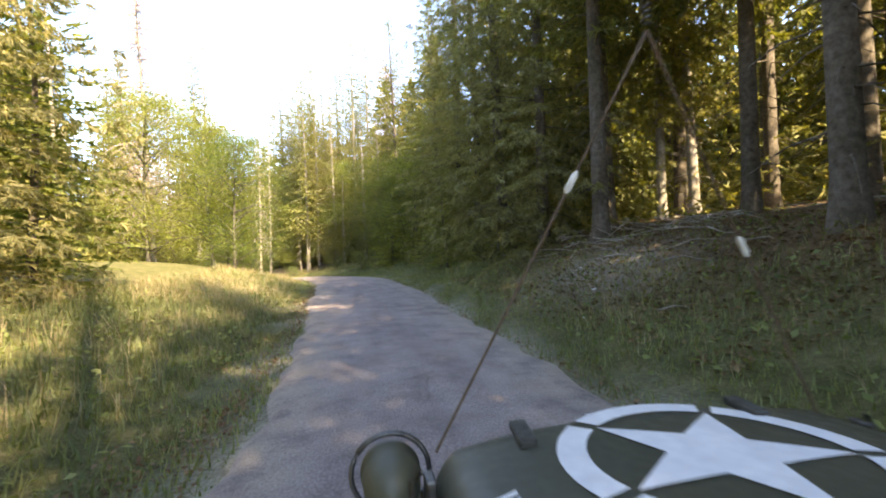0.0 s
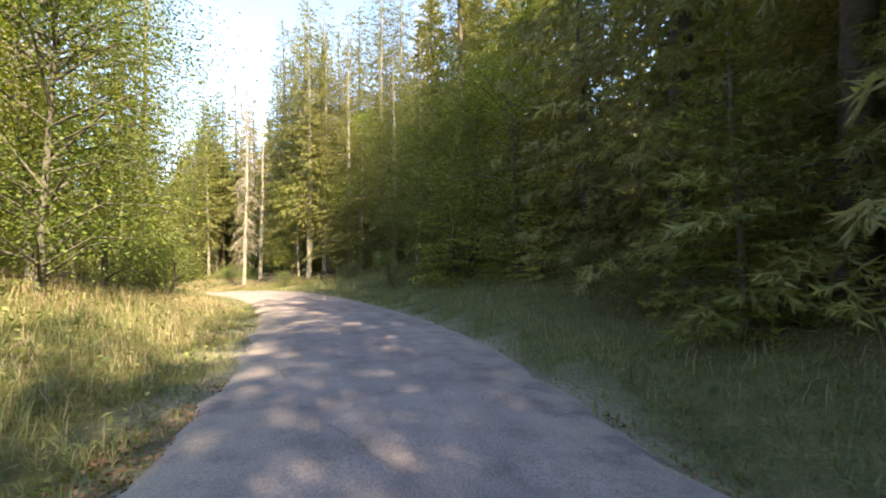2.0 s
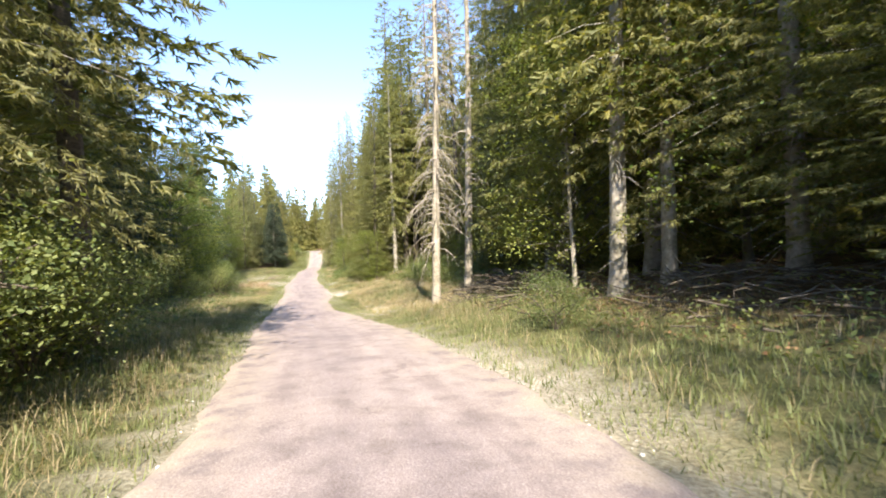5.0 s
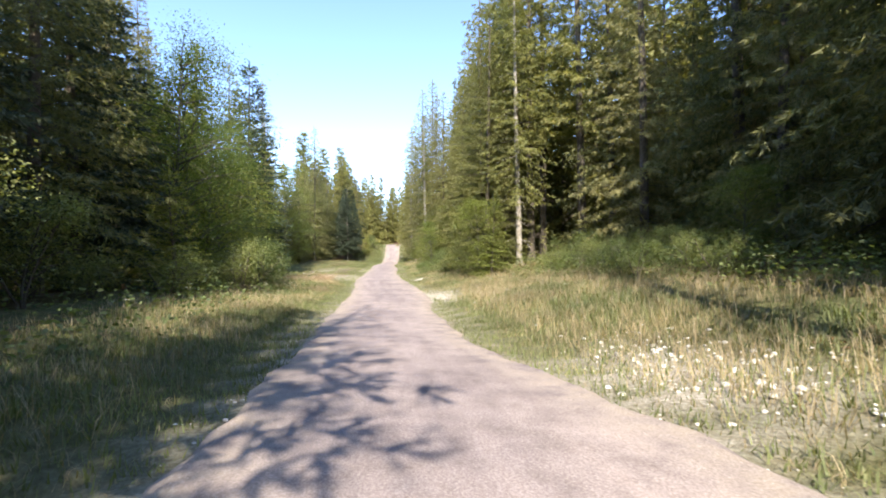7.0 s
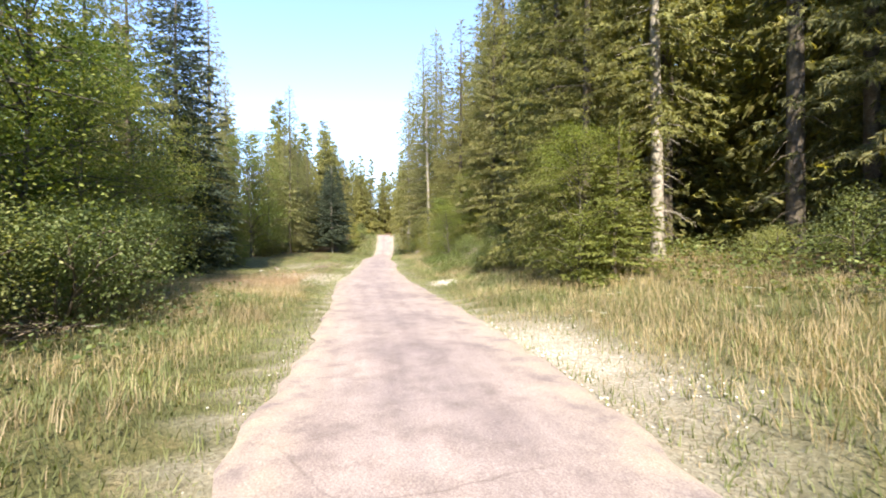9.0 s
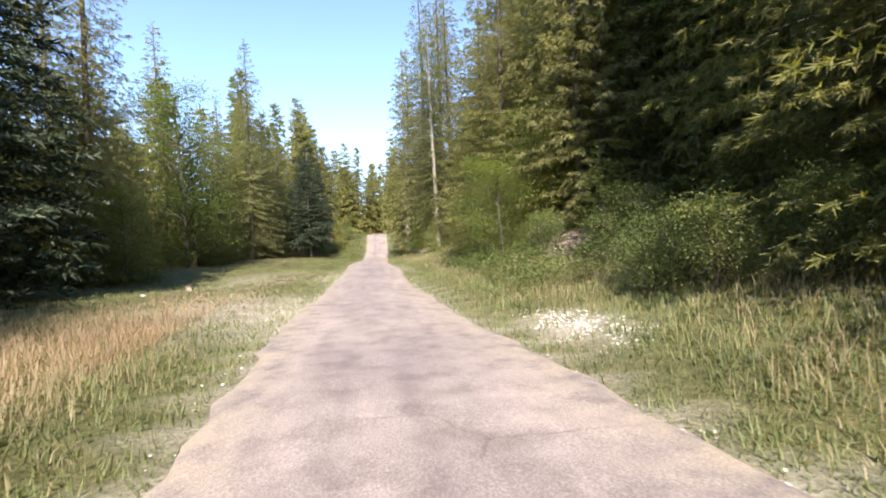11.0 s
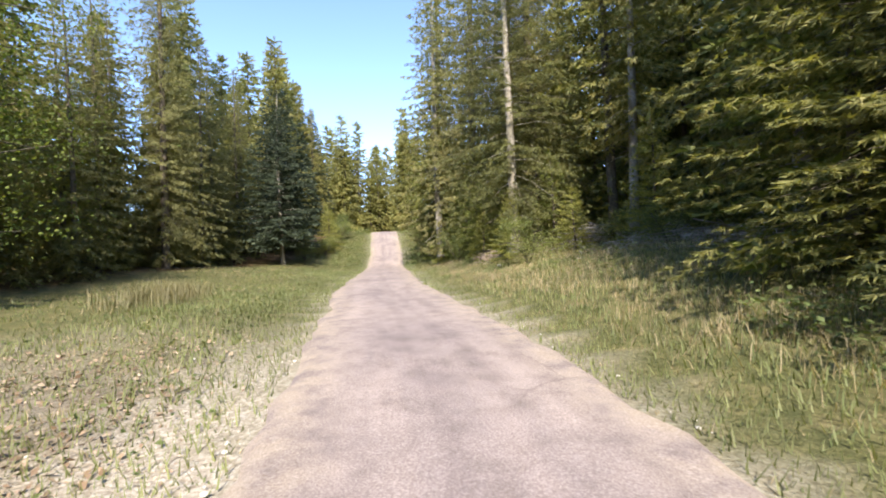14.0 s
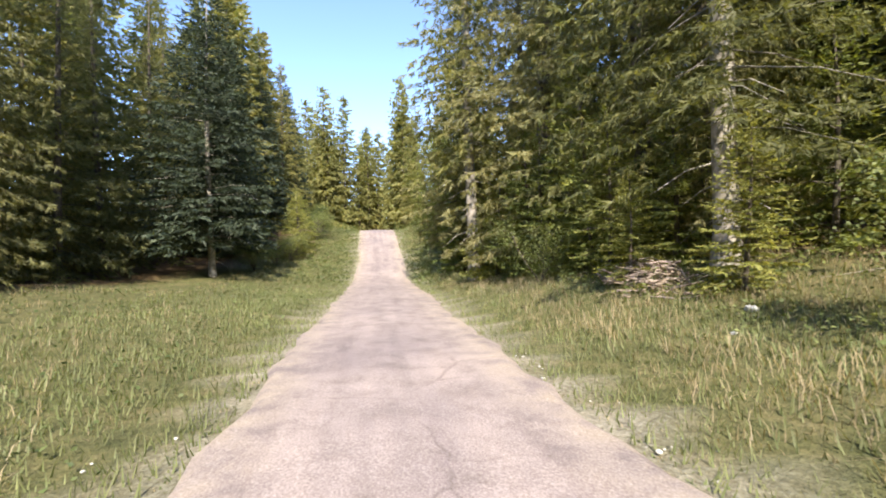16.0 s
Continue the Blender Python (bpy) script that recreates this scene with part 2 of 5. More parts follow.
def to_sd(x, y):
    """s and d of places given as arrays."""
    x, y = np.atleast_1d(x), np.atleast_1d(y)
    s, d = np.empty(len(x)), np.empty(len(x))
    for k in range(0, len(x), 4000):
        dx, dy = x[k:k + 4000, None] - RL[None, :, 0], y[k:k + 4000, None] - RL[None, :, 1]
        i = np.argmin(dx * dx + dy * dy, axis=1)
        j = np.arange(len(i))
        along = dx[j, i] * RT[i, 0] + dy[j, i] * RT[i, 1]
        across = dx[j, i] * RN[i, 0] + dy[j, i] * RN[i, 1]
        dist = np.sqrt(dx[j, i] ** 2 + dy[j, i] ** 2)
        s[k:k + 4000] = RS[i] + np.clip(along, -0.5, 0.5)
        d[k:k + 4000] = np.where(across < 0, -dist, dist)
    return s, d


def to_xy(s, d):
    s = np.asarray(s, float)
    return (np.interp(s, RS, RL[:, 0]) + np.interp(s, RS, RN[:, 0]) * d,
            np.interp(s, RS, RL[:, 1]) + np.interp(s, RS, RN[:, 1]) * d)


BANK_S = [-30, 0, 18, 36, 50, 66, 80, 95, 106, 114, 122, 135, 144, 160, 180]
BANK_R = [2.2, 2.4, 2.0, 1.6, 1.3, 1.2, 1.2, 1.3, 1.5, 1.5, 1.1, 1.3, 1.7, 1.2, 0.8]
BANK_L = [0.8, 1.0, 1.3, 1.6, 1.5, 1.0, 0.7, 0.5, 0.3, 0.15, 0.0, 0.2, 0.5, 0.9, 0.6]


def wobble(x, y):
    return (np.sin(0.9 * x + 0.4 * y) * np.sin(0.7 * y - 0.5 * x + 1.3) * 0.06 + np.sin(2.3 * x + 1.1 * y + 0.7) * np.sin(1.9 * y - 0.8 * x) * 0.025
            + np.sin(0.23 * x - 0.31 * y) * 0.12)


def land(x, y, s=None, d=None):
    """Height of the ground at arrays x, y."""
    if s is None:
        s, d = to_sd(x, y)
    zr = np.interp(s, RS, RL[:, 2])
    a = np.abs(d) + HALF - lane_edge(s, d)
    b_ = np.where(d > 0, np.interp(s, BANK_S, BANK_R), np.interp(s, BANK_S, BANK_L))
    u = np.clip((a - HALF - 0.2) / 8.0, 0, 1)
    rise = b_ * (u * u * (3 - 2 * u)) + np.clip(a - 10, 0, 60) * np.where(d > 0, 0.10, 0.07)
    hollow = -0.10 * np.exp(-((a - HALF - 0.7) / 0.5) ** 2)
    edge_ = np.clip((a - HALF - 0.1) / 1.2, 0, 1)
    return zr - 0.035 * np.clip((HALF + 0.6 - a) / 0.6, 0, 1) - 0.03 + hollow + rise + wobble(x, y) * edge_


def z_at(x, y):
    return float(land(np.array([x]), np.array([y]))[0])


def tri_mesh(name, v, f):
    me = bpy.data.meshes.new(name)
    v, f = np.asarray(v, np.float32), np.asarray(f, np.int32)
    me.vertices.add(len(v))
    me.vertices.foreach_set("co", v.ravel())
    me.loops.add(f.size)
    me.loops.foreach_set("vertex_index", f.ravel())
    me.polygons.add(len(f))
    me.polygons.foreach_set("loop_start", np.arange(len(f), dtype=np.int32) * f.shape[1])
    me.update(calc_edges=True)
    return me


def smooth_faces(me):
    me.polygons.foreach_set("use_smooth", np.ones(len(me.polygons), bool))
    return me


def grid_faces(nu, nv):
    i = np.arange((nu - 1) * (nv - 1))
    a = i // (nv - 1) * nv + i % (nv - 1)
    return np.stack([a, a + nv, a + nv + 1, a + 1], 1)


def mask_attribute(me, name, values):
    at = me.attributes.new(name, "FLOAT", "POINT")
    at.data.foreach_set("value", np.asarray(values, np.float32))


def axis(lo, hi, step, far):
    core = np.arange(lo, hi + step / 2, step)
    out = [core]
    left, right = [], []
    w, a, b_ = step, lo, hi
    while b_ < far or a > -far:
        w *= 1.45
        a, b_ = a - w, b_ + w
        left.append(a)
        right.append(b_)
    return np.r_[left[::-1], core, right]


gx, gy = axis(-135, 30, 0.85, 2600), axis(-35, 175, 0.85, 2600)
GX, GY = [q.ravel() for q in np.meshgrid(gx, gy, indexing="ij")]
gs, gd = to_sd(GX, GY)
gz = land(GX, GY, gs, gd)
far_off = np.clip((np.hypot(GX + 40, GY - 70) - 190) / 600, 0, 1)
gz = gz + far_off * 40
# two stretches of white rubble where the verge was mended, and the gritty road edge
def patch(s, d, s0, d0, rs, rd):
    return np.clip(1.25 - np.hypot((s - s0) / rs, (d - d0) / rd), 0, 1)


rubble = np.maximum.reduce([patch(gs, gd, 88, 2.9, 4.5, 1.2), patch(gs, gd, 103.6, 3.5, 2.0, 0.75), patch(gs, gd, 110, -4.2, 5, 2.2) * 0.6,
                            patch(gs, gd, 121, -5.5, 7, 3.2) * 0.55, patch(gs, gd, 70, 3.4, 2.5, 1.0), patch(gs, gd, 122, -2.5, 5.5, 1.1), patch(gs, gd, 109, -2.4, 4, 0.9), patch(gs, gd, 55, 2.6, 4, 0.8), patch(gs, gd, 11, 5.5, 3.0, 2.2) * 0.5])
verge = np.clip(1 - (np.abs(gd) - lane_edge(gs, gd) - 0.1) / 0.35, 0, 1) * 0.6
forest_r = np.interp(gs, [-30, 10, 40, 66, 78, 92, 100, 116, 124, 140, 160], [4.5, 4.5, 5, 6, 9, 8, 6, 7, 8, 7, 4])
forest_l = np.interp(gs, [-30, 6, 12, 30, 40, 62, 96, 115, 140, 158, 166], [5, 5, 16, 12, 6, 7, 9, 13, 12, 8, 4])
shade_floor = np.clip((np.abs(gd) - np.where(gd > 0, forest_r, forest_l)) / 2.0, 0, 1)
# wheel ruts churned up where timber was dragged through the clearing
in_clearing = np.clip((gs - 108) / 4, 0, 1) * np.clip((128 - gs) / 4, 0, 1)
ruts = (np.exp(-((gd + 5.3 + 0.5 * np.sin(gs * 0.4)) / 0.7) ** 2) + np.exp(-((gd + 3.6 + 0.3 * np.sin(gs * 0.5 + 1)) / 0.5) ** 2)) * in_clearing
shade_floor = np.maximum.reduce([shade_floor, np.clip(ruts, 0, 1) * 0.85, patch(gs, gd, 10.5, 5.5, 4.5, 2.4)])
gm = smooth_faces(tri_mesh("ground", np.stack([GX, GY, gz], 1), grid_faces(len(gx), len(gy))))
mask_attribute(gm, "gravel", np.clip(np.maximum(rubble, verge), 0, 1))
mask_attribute(gm, "forest", shade_floor)
gm.materials.append(SOIL)
ground = tagged(new("ground", gm), "grassy verges and brown forest floor on both sides of a lane", "ground", kind="structure")

# the lane: crowned, with a ragged edge
use = (RS > -32) & (RS < RS[-1] - 3)
rl, rn, rs_ = RL[use], RN[use], RS[use]
prof = np.array([-1.0, -0.93, -0.8, -0.55, -0.25, 0, 0.25, 0.55, 0.8, 0.93, 1.0])
wl = np.interp(rs_, *EDGE_L) + 0.05 * np.sin(rs_ * 0.9) + 0.05 * np.sin(rs_ * 2.3 + 1) + 0.05 * np.sin(rs_ * 5.1)
wr = np.interp(rs_, *EDGE_R) + 0.05 * np.sin(rs_ * 0.8 + 2) + 0.05 * np.sin(rs_ * 2.7) + 0.05 * np.sin(rs_ * 4.7 + 1)
off = np.where(prof[None] < 0, prof[None] * wl[:, None], prof[None] * wr[:, None])
rx, ry = rl[:, None, 0] + rn[:, None, 0] * off, rl[:, None, 1] + rn[:, None, 1] * off
rz = rl[:, None, 2] + 0.03 * (1 - prof[None] ** 2) - 0.06 * (np.abs(prof[None]) > 0.97) + 0.006 * np.sin(rx * 1.7) * np.sin(ry * 1.3)
rm = smooth_faces(tri_mesh("road", np.stack([rx, ry, rz], 2).reshape(-1, 3), grid_faces(len(rl), len(prof))[:, ::-1]))
mask_attribute(rm, "edge", np.broadcast_to(np.clip((np.abs(prof) - 0.5) / 0.45, 0, 1), (len(rl), len(prof))).ravel() * 0.9)
mask_attribute(rm, "track", np.broadcast_to(np.exp(-((np.abs(prof) - 0.5) / 0.2) ** 2), (len(rl), len(prof))).ravel())
at = rm.attributes.new("lane", "FLOAT_VECTOR", "POINT")
at.data.foreach_set("vector", np.stack([np.broadcast_to(rs_[:, None] * 0.22, rx.shape), off * 2.4, 0 * rx], 2).astype(np.float32).ravel())
rm.materials.append(ASPHALT)
road = tagged(new("road", rm), "narrow worn pinkish-grey asphalt lane with gritty edges", "road", kind="structure")


# ---- makers of plants ----
def part(name, me, mat, parent=None, label=""):
    if isinstance(me, bmesh.types.BMesh):
        bm_, me = me, bpy.data.meshes.new(name)
        bm_.to_mesh(me)
        bm_.free()
    me.materials.clear()
    me.materials.append(mat)
    ob = new(name, me)
    if parent:
        ob.parent = parent
    if label:
        ob["label"] = label
    return ob


def unit(v):
    return v / np.maximum(np.linalg.norm(v, axis=-1, keepdims=True), 1e-9)


def sprays(p, way, side, length, width, spread=0.7, fan=3):
    """Twigs with needles: one thin blade along the twig and side shoots set round it, most of them to its two sides."""
    rng = np.random.default_rng(len(p))
    length, width = length[:, None], width[:, None]
    up = np.cross(way, side)
    pts = [p - side * width * 0.4, p + side * width * 0.4, p + way * length]
    for k in range(fan - 1):
        sg = 1 if k % 2 else -1
        u = 0.06 + 0.6 * k / max(1, fan - 2) + rng.uniform(-0.06, 0.06, (len(p), 1))
        o = p + way * length * u
        turn = rng.normal(0, 0.75, (len(p), 1))
        out = (side * np.cos(turn) + up * np.sin(turn)) * sg
        open_ = spread * rng.uniform(0.6, 1.35, (len(p), 1))
        w_ = way * np.cos(open_) + out * np.sin(open_)
        n_ = unit(np.cross(w_, rng.normal(0, 1, p.shape)))
        pts += [o - n_ * width * 0.5, o + n_ * width * 0.5, o + w_ * length * (0.62 - 0.3 * u) * rng.uniform(0.7, 1.25, (len(p), 1))]
    v = np.stack(pts, 1).reshape(-1, 3)
    f = np.arange(len(v)).reshape(-1, 3)
    return v, f


def blades(p, way, side, length, width):
    """Single leaves: a folded diamond each."""
    length, width = length[:, None], width[:, None]
    up = np.cross(side, way)
    m_ = p + way * length * 0.45
    v = np.stack([p, m_ + side * width / 2 + up * width * 0.15, p + way * length, m_ - side * width / 2 + up * width * 0.15], 1).reshape(-1, 3)
    i = np.arange(len(p))[:, None] * 4
    f = np.stack([i + [[0, 1, 2]], i + [[0, 2, 3]]], 1).reshape(-1, 3)
    return v, f


def tube(points, radii, sides=6):
    points = np.asarray(points, float)
    way = unit(np.gradient(points, axis=0))
    ref = np.where(np.abs(way[:, 2:3]) > 0.9, [[1.0, 0, 0]], [[0, 0, 1.0]])
    s1 = unit(np.cross(way, ref))
    s2 = np.cross(way, s1)
    an = np.arange(sides) * 2 * math.pi / sides
    v = points[:, None] + (s1[:, None] * np.cos(an)[None, :, None] + s2[:, None] * np.sin(an)[None, :, None]) * np.asarray(radii)[:, None, None]
    f = []
    for k in range(len(points) - 1):
        for j in range(sides):
            a, b_ = k * sides + j, k * sides + (j + 1) % sides
            f += [(a, b_, b_ + sides), (a, b_ + sides, a + sides)]
    return v.reshape(-1, 3), np.array(f)


def joined(pieces):
    vs, fs, n_ = [], [], 0
    for v, f in pieces:
        vs.append(v)
        fs.append(np.asarray(f) + n_)
        n_ += len(v)
    return np.concatenate(vs), np.concatenate(fs)


def trunk_mesh(rng, h, r, sides=8, bend=0.15, flare=1.5):
    z = np.r_[0, min(0.25, 0.1 * h), min(0.7, 0.2 * h), np.linspace(min(1.5, 0.35 * h), h, 8)]
    ph = rng.uniform(0, 6.3)
    x = bend * np.sin(z / h * 3 + ph) - bend * math.sin(ph)
    y = bend * np.cos(z / h * 2.3 + ph) - bend * math.cos(ph)
    rad = r * np.clip(1 - z / h, 0, 1) ** 0.8 + 0.012
    rad[0] *= flare
    rad[1] *= 1 + (flare - 1) * 0.4
    z[0] = -0.3
    return np.stack([x, y, z], 1), rad, sides


def conifer(seed, h, radius, base, droop=0.35, hang=0.5, step=0.4, per=6, spray=0.6, gap=0.36, ragged=0.35, low_dead=0, fan=3, thick=0.27, boughs=True):
    """Trunk and crown meshes of a spruce or fir."""
    rng = np.random.default_rng(seed)
    pts, rad, sides = trunk_mesh(rng, h, 0.0088 * h + 0.025)
    wood = [tube(pts, rad, sides)]
    P, W, S_, L = [], [], [], []
    z = base
    while z < h - 0.15:
        f = (z - base) / (h - base)
        full = radius * ((1 - f) ** 0.75) * (0.75 + 0.25 * min(1, f * 6)) + 0.12
        cx, cy = np.interp(z, pts[:, 2], pts[:, 0]), np.interp(z, pts[:, 2], pts[:, 1])
        for k in range(per if f < 0.85 else 4):
            an = rng.uniform(0, 2 * math.pi)
            ln = full * rng.uniform(1 - ragged, 1.12)
            out = np.array([math.cos(an), math.sin(an), 0])
            sd = np.array([-math.sin(an), math.cos(an), 0])
            dr = droop * rng.uniform(0.6, 1.3) * (1.1 - 0.9 * f)
            n_ = max(2, int(ln / gap))
            r_ = ln * (np.arange(n_) + rng.uniform(0.3, 0.9, n_)) / n_
            keep = r_ > 0.12 * ln
            r_ = r_[keep]
            zz = z + rng.uniform(-0.2, 0.2) + (0.35 * f - dr) * r_ + 0.10 * dr * r_ ** 2 / max(ln, 0.5)
            c_ = np.array([cx, cy, 0]) + out * r_[:, None] + sd * rng.normal(0, 0.05, len(r_))[:, None]
            c_[:, 2] = zz
            for sgn in (-1, 1):
                w_ = out * rng.uniform(0.35, 0.8) + sd * sgn * rng.uniform(0.5, 1.0, len(r_))[:, None]
                w_[:, 2] -= hang * rng.uniform(0.4, 1.4, len(r_))
                P.append(c_)
                W.append(unit(w_))
                S_.append(np.broadcast_to(out, c_.shape) + rng.normal(0, 0.3, c_.shape))
                L.append(spray * rng.uniform(0.6, 1.25, len(r_)) * (0.42 + 0.58 * (1 - f)))
            P.append(c_[-1:])
            W.append(unit(out[None] + [[0, 0, -dr - hang * 0.5 + 0.5 * f]]))
            S_.append(sd[None])
            L.append(np.array([spray * 0.9]))
            if boughs and k < 2 and f < 0.8:
                e_ = c_[-1] * 0.85 + np.array([cx, cy, z]) * 0.15
                wood.append(tube([(cx, cy, z), (np.array([cx, cy, z]) + e_) / 2 + [0, 0, 0.05 * ln], e_], [0.012 + 0.004 * ln, 0.01, 0.004], 3))
        z += step * rng.uniform(0.75, 1.25) * (0.6 + 0.4 * (1 - f))
    top = np.array([[pts[-1, 0], pts[-1, 1], h - 0.5]])
    P.append(top), W.append(np.array([[0, 0, 1.0]])), S_.append(np.array([[1.0, 0, 0]])), L.append(np.array([0.9]))
    for k in range(low_dead):
        zb, an, ln = rng.uniform(0.8, base + 1), rng.uniform(0, 6.28), rng.uniform(0.5, 1.6)
        o = np.array([math.cos(an), math.sin(an), -0.25])
        wood.append(tube([(0, 0, zb), o * ln * 0.5 + [0, 0, zb], o * ln + [0, 0, zb - 0.2 * ln]], [0.025, 0.015, 0.005], 3))
    P, W, L = np.concatenate(P), np.concatenate(W), np.concatenate(L)
    S_ = unit(np.cross(W, unit(rng.normal(0, 0.5, W.shape) + [0, 0, 0.6] + np.concatenate(S_) * 0.5)))
    v, f = sprays(P, W, S_, L, L * thick, 0.7, fan)
    return tri_mesh("trunk", *joined(wood)), tri_mesh("crown", v, f)


def leafy(seed, h, radius, base, limbs=16, leaves=5200, leaf=0.14, trunk_r=None, flat=0.35, stems=1):
    """Trunk with limbs, and a crown of single leaves in layered sprays."""
    rng = np.random.default_rng(seed)
    wood, tips = [], []
    for st in range(stems):
        pts, rad, sides = trunk_mesh(rng, h * (0.9 if stems == 1 else rng.uniform(0.6, 0.95)), trunk_r or 0.011 * h + 0.02, 7, 0.25)
        if stems > 1:
            an = rng.uniform(0, 6.28)
            lean = rng.uniform(0.15, 0.55)
            pts = pts + np.outer(np.clip(pts[:, 2], 0, None), [math.cos(an) * lean, math.sin(an) * lean, 0]) * [1, 1, 0]
        wood.append(tube(pts, rad, sides))
        for k in range(max(3, limbs // stems)):
            f = rng.uniform(0, 1)
            z = base + (pts[-1, 2] - base) * f
            o = np.array([np.interp(z, pts[:, 2], pts[:, 0]), np.interp(z, pts[:, 2], pts[:, 1]), z])
            an, el = rng.uniform(0, 6.28), rng.uniform(0.05, 0.8)
            ln = radius * (0.45 + 0.65 * math.sin(math.pi * min(1, 0.2 + 0.8 * f)) ** 0.8) * rng.uniform(0.7, 1.15)
            way = np.array([math.cos(an) * math.cos(el), math.sin(an) * math.cos(el), math.sin(el)])
            q = np.array([o, o + way * ln * 0.5 + [0, 0, 0.08 * ln], o + way * ln + [0, 0, -0.08 * ln]])
            wood.append(tube(q, [0.018 + 0.009 * ln, 0.012 + 0.004 * ln, 0.006], 4))
            for u in np.linspace(0.3, 1.05, 5):
                tips.append((o + way * ln * u + [0, 0, 0.1 * ln * math.sin(u * 3)], 0.25 + 0.42 * ln * (1.1 - 0.5 * u)))
    n_ = leaves // len(tips)
    P = np.concatenate([c_ + rng.normal(0, 1, (n_, 3)) * [r_ * 0.62, r_ * 0.62, r_ * flat] for c_, r_ in tips])
    P[:, 2] = np.maximum(P[:, 2], 0.05)
    an = rng.uniform(0, 6.28, len(P))
    W = unit(np.stack([np.cos(an), np.sin(an), rng.normal(-0.35, 0.35, len(P))], 1))
    S_ = unit(np.cross(W, unit(rng.normal(0, 0.8, (len(P), 3)) + [0, 0, 1.0])))
    L = leaf * rng.uniform(0.65, 1.3, len(P))
    return tri_mesh("trunk", *joined(wood)), tri_mesh("crown", *blades(P, W, S_, L, L * 0.62))


def dead_spruce(seed, h, n_branches=70, droop=1.0, reach=1.9):
    rng = np.random.default_rng(seed)
    pts, rad, sides = trunk_mesh(rng, h, 0.0085 * h, 8, 0.2)
    br = []
    for k in range(n_branches):
        z = h * rng.uniform(0.12, 0.97)
        an, ln = rng.uniform(0, 6.28), reach * (1.05 - z / h) ** 0.5 * rng.uniform(0.4, 1.1) + 0.2
        o = np.array([np.interp(z, pts[:, 2], pts[:, 0]), np.interp(z, pts[:, 2], pts[:, 1]), z])
        w = np.array([math.cos(an), math.sin(an), 0])
        q = np.array([o, o + w * ln * 0.45 + [0, 0, -0.1 * ln * droop], o + w * ln * 0.8 + [0, 0, -0.45 * ln * droop], o + w * ln + [0, 0, -0.95 * ln * droop]])
        br.append(tube(q, [0.03, 0.022, 0.013, 0.006], 3))
        for j in range(3):
            u = rng.uniform(0.3, 0.9)
            c_ = o + w * ln * u + [0, 0, -0.6 * ln * u * u * droop]
            br.append(tube([c_, c_ + rng.normal(0, 0.18, 3) + [0, 0, -0.3]], [0.010, 0.005], 3))
    return tri_mesh("trunk", *tube(pts, rad, sides)), tri_mesh("branches", *joined(br))


KINDS = {}


def kind(name, object_name, label, category, group, wood, leaves, build, crown="crown"):
    KINDS[name] = dict(object_name=object_name, label=label, category=category, group=group, wood=wood, leaves=leaves, build=build, crown=crown, first=None)


FAR_TREES = []


def plant(name, s, d, scale=1.0, turn=None, lean=0.0, sink=0.05, tall=1.0):
    """Stands a plant of that kind at s, d; the trees deep in the forest are only noted here."""
    if name in ("far0", "far1") and abs(d) < 18.6:
        name = "back" + name[-1]
    if name in ("far0", "far1"):
        x, y = [float(q) for q in to_xy(s, d)]
        FAR_TREES.append((name, pose(x, y, z_at(x, y) - sink, 0, 0, random.uniform(0, 360)) @ Matrix.Diagonal((scale, scale, scale * tall, 1))))
        return None
    k = KINDS[name]
    x, y = [float(q) for q in to_xy(s, d)]
    turn = random.uniform(0, 360) if turn is None else turn
    m = pose(x, y, z_at(x, y) - sink, lean, 0, turn) @ Matrix.Diagonal((scale, scale, scale * tall, 1))
    if k["first"] is None:
        ob = tagged(new(k["object_name"]), k["label"], k["category"], k["group"])
        w, c_ = k["build"]()
        part("trunk", smooth_faces(w), k["wood"], ob)
        part(k["crown"], c_, k["leaves"], ob)
        k["first"] = ob
        ob.matrix_basis = m
        return ob
    ob = k["first"]
    c_ = copy_thing(ob, Matrix.Identity(4))
    c_.matrix_basis = m
    return c_


SP = "spruces beside the lane"
for i_, (h_, r_, b_) in enumerate([(20, 3.6, 1.0), (22, 3.3, 1.5), (18, 3.9, 0.5)]):
    kind(f"spruce{i_}", "spruce_tree", "tall drooping green spruce with a bare lower trunk", "tree", SP, BARK, DROOP,
         lambda i_=i_, h_=h_, r_=r_, b_=b_: conifer(10 + i_, h_, r_, b_, 0.4, 0.85, 0.40, 9, 0.44, 0.33, 0.4, 8, 10, 0.11))
for i_, (h_, r_, b_) in enumerate([(21, 3.2, 6.0), (23, 3.6, 7.5)]):
    kind(f"high{i_}", "spruce_tree", "tall forest spruce, trunk bare far up, dead twigs below", "tree", "spruces inside the forest", BARK, SPRUCE,
         lambda i_=i_, h_=h_, r_=r_, b_=b_: conifer(30 + i_, h_, r_, b_, 0.35, 0.6, 0.46, 8, 0.5, 0.36, 0.36, 24, 8, 0.15))
for i_, (h_, r_, b_) in enumerate([(20, 2.9, 7.0), (22, 3.2, 8.0)]):
    kind(f"thin{i_}", "spruce_tree", "tall thin-crowned forest spruce, trunk bare far up", "tree", "spruces inside the forest", BARK, SPRUCE,
         lambda i_=i_, h_=h_, r_=r_, b_=b_: conifer(34 + i_, h_, r_, b_, 0.35, 0.6, 0.95, 5, 0.85, 0.6, 0.55, 26, 5, 0.14))
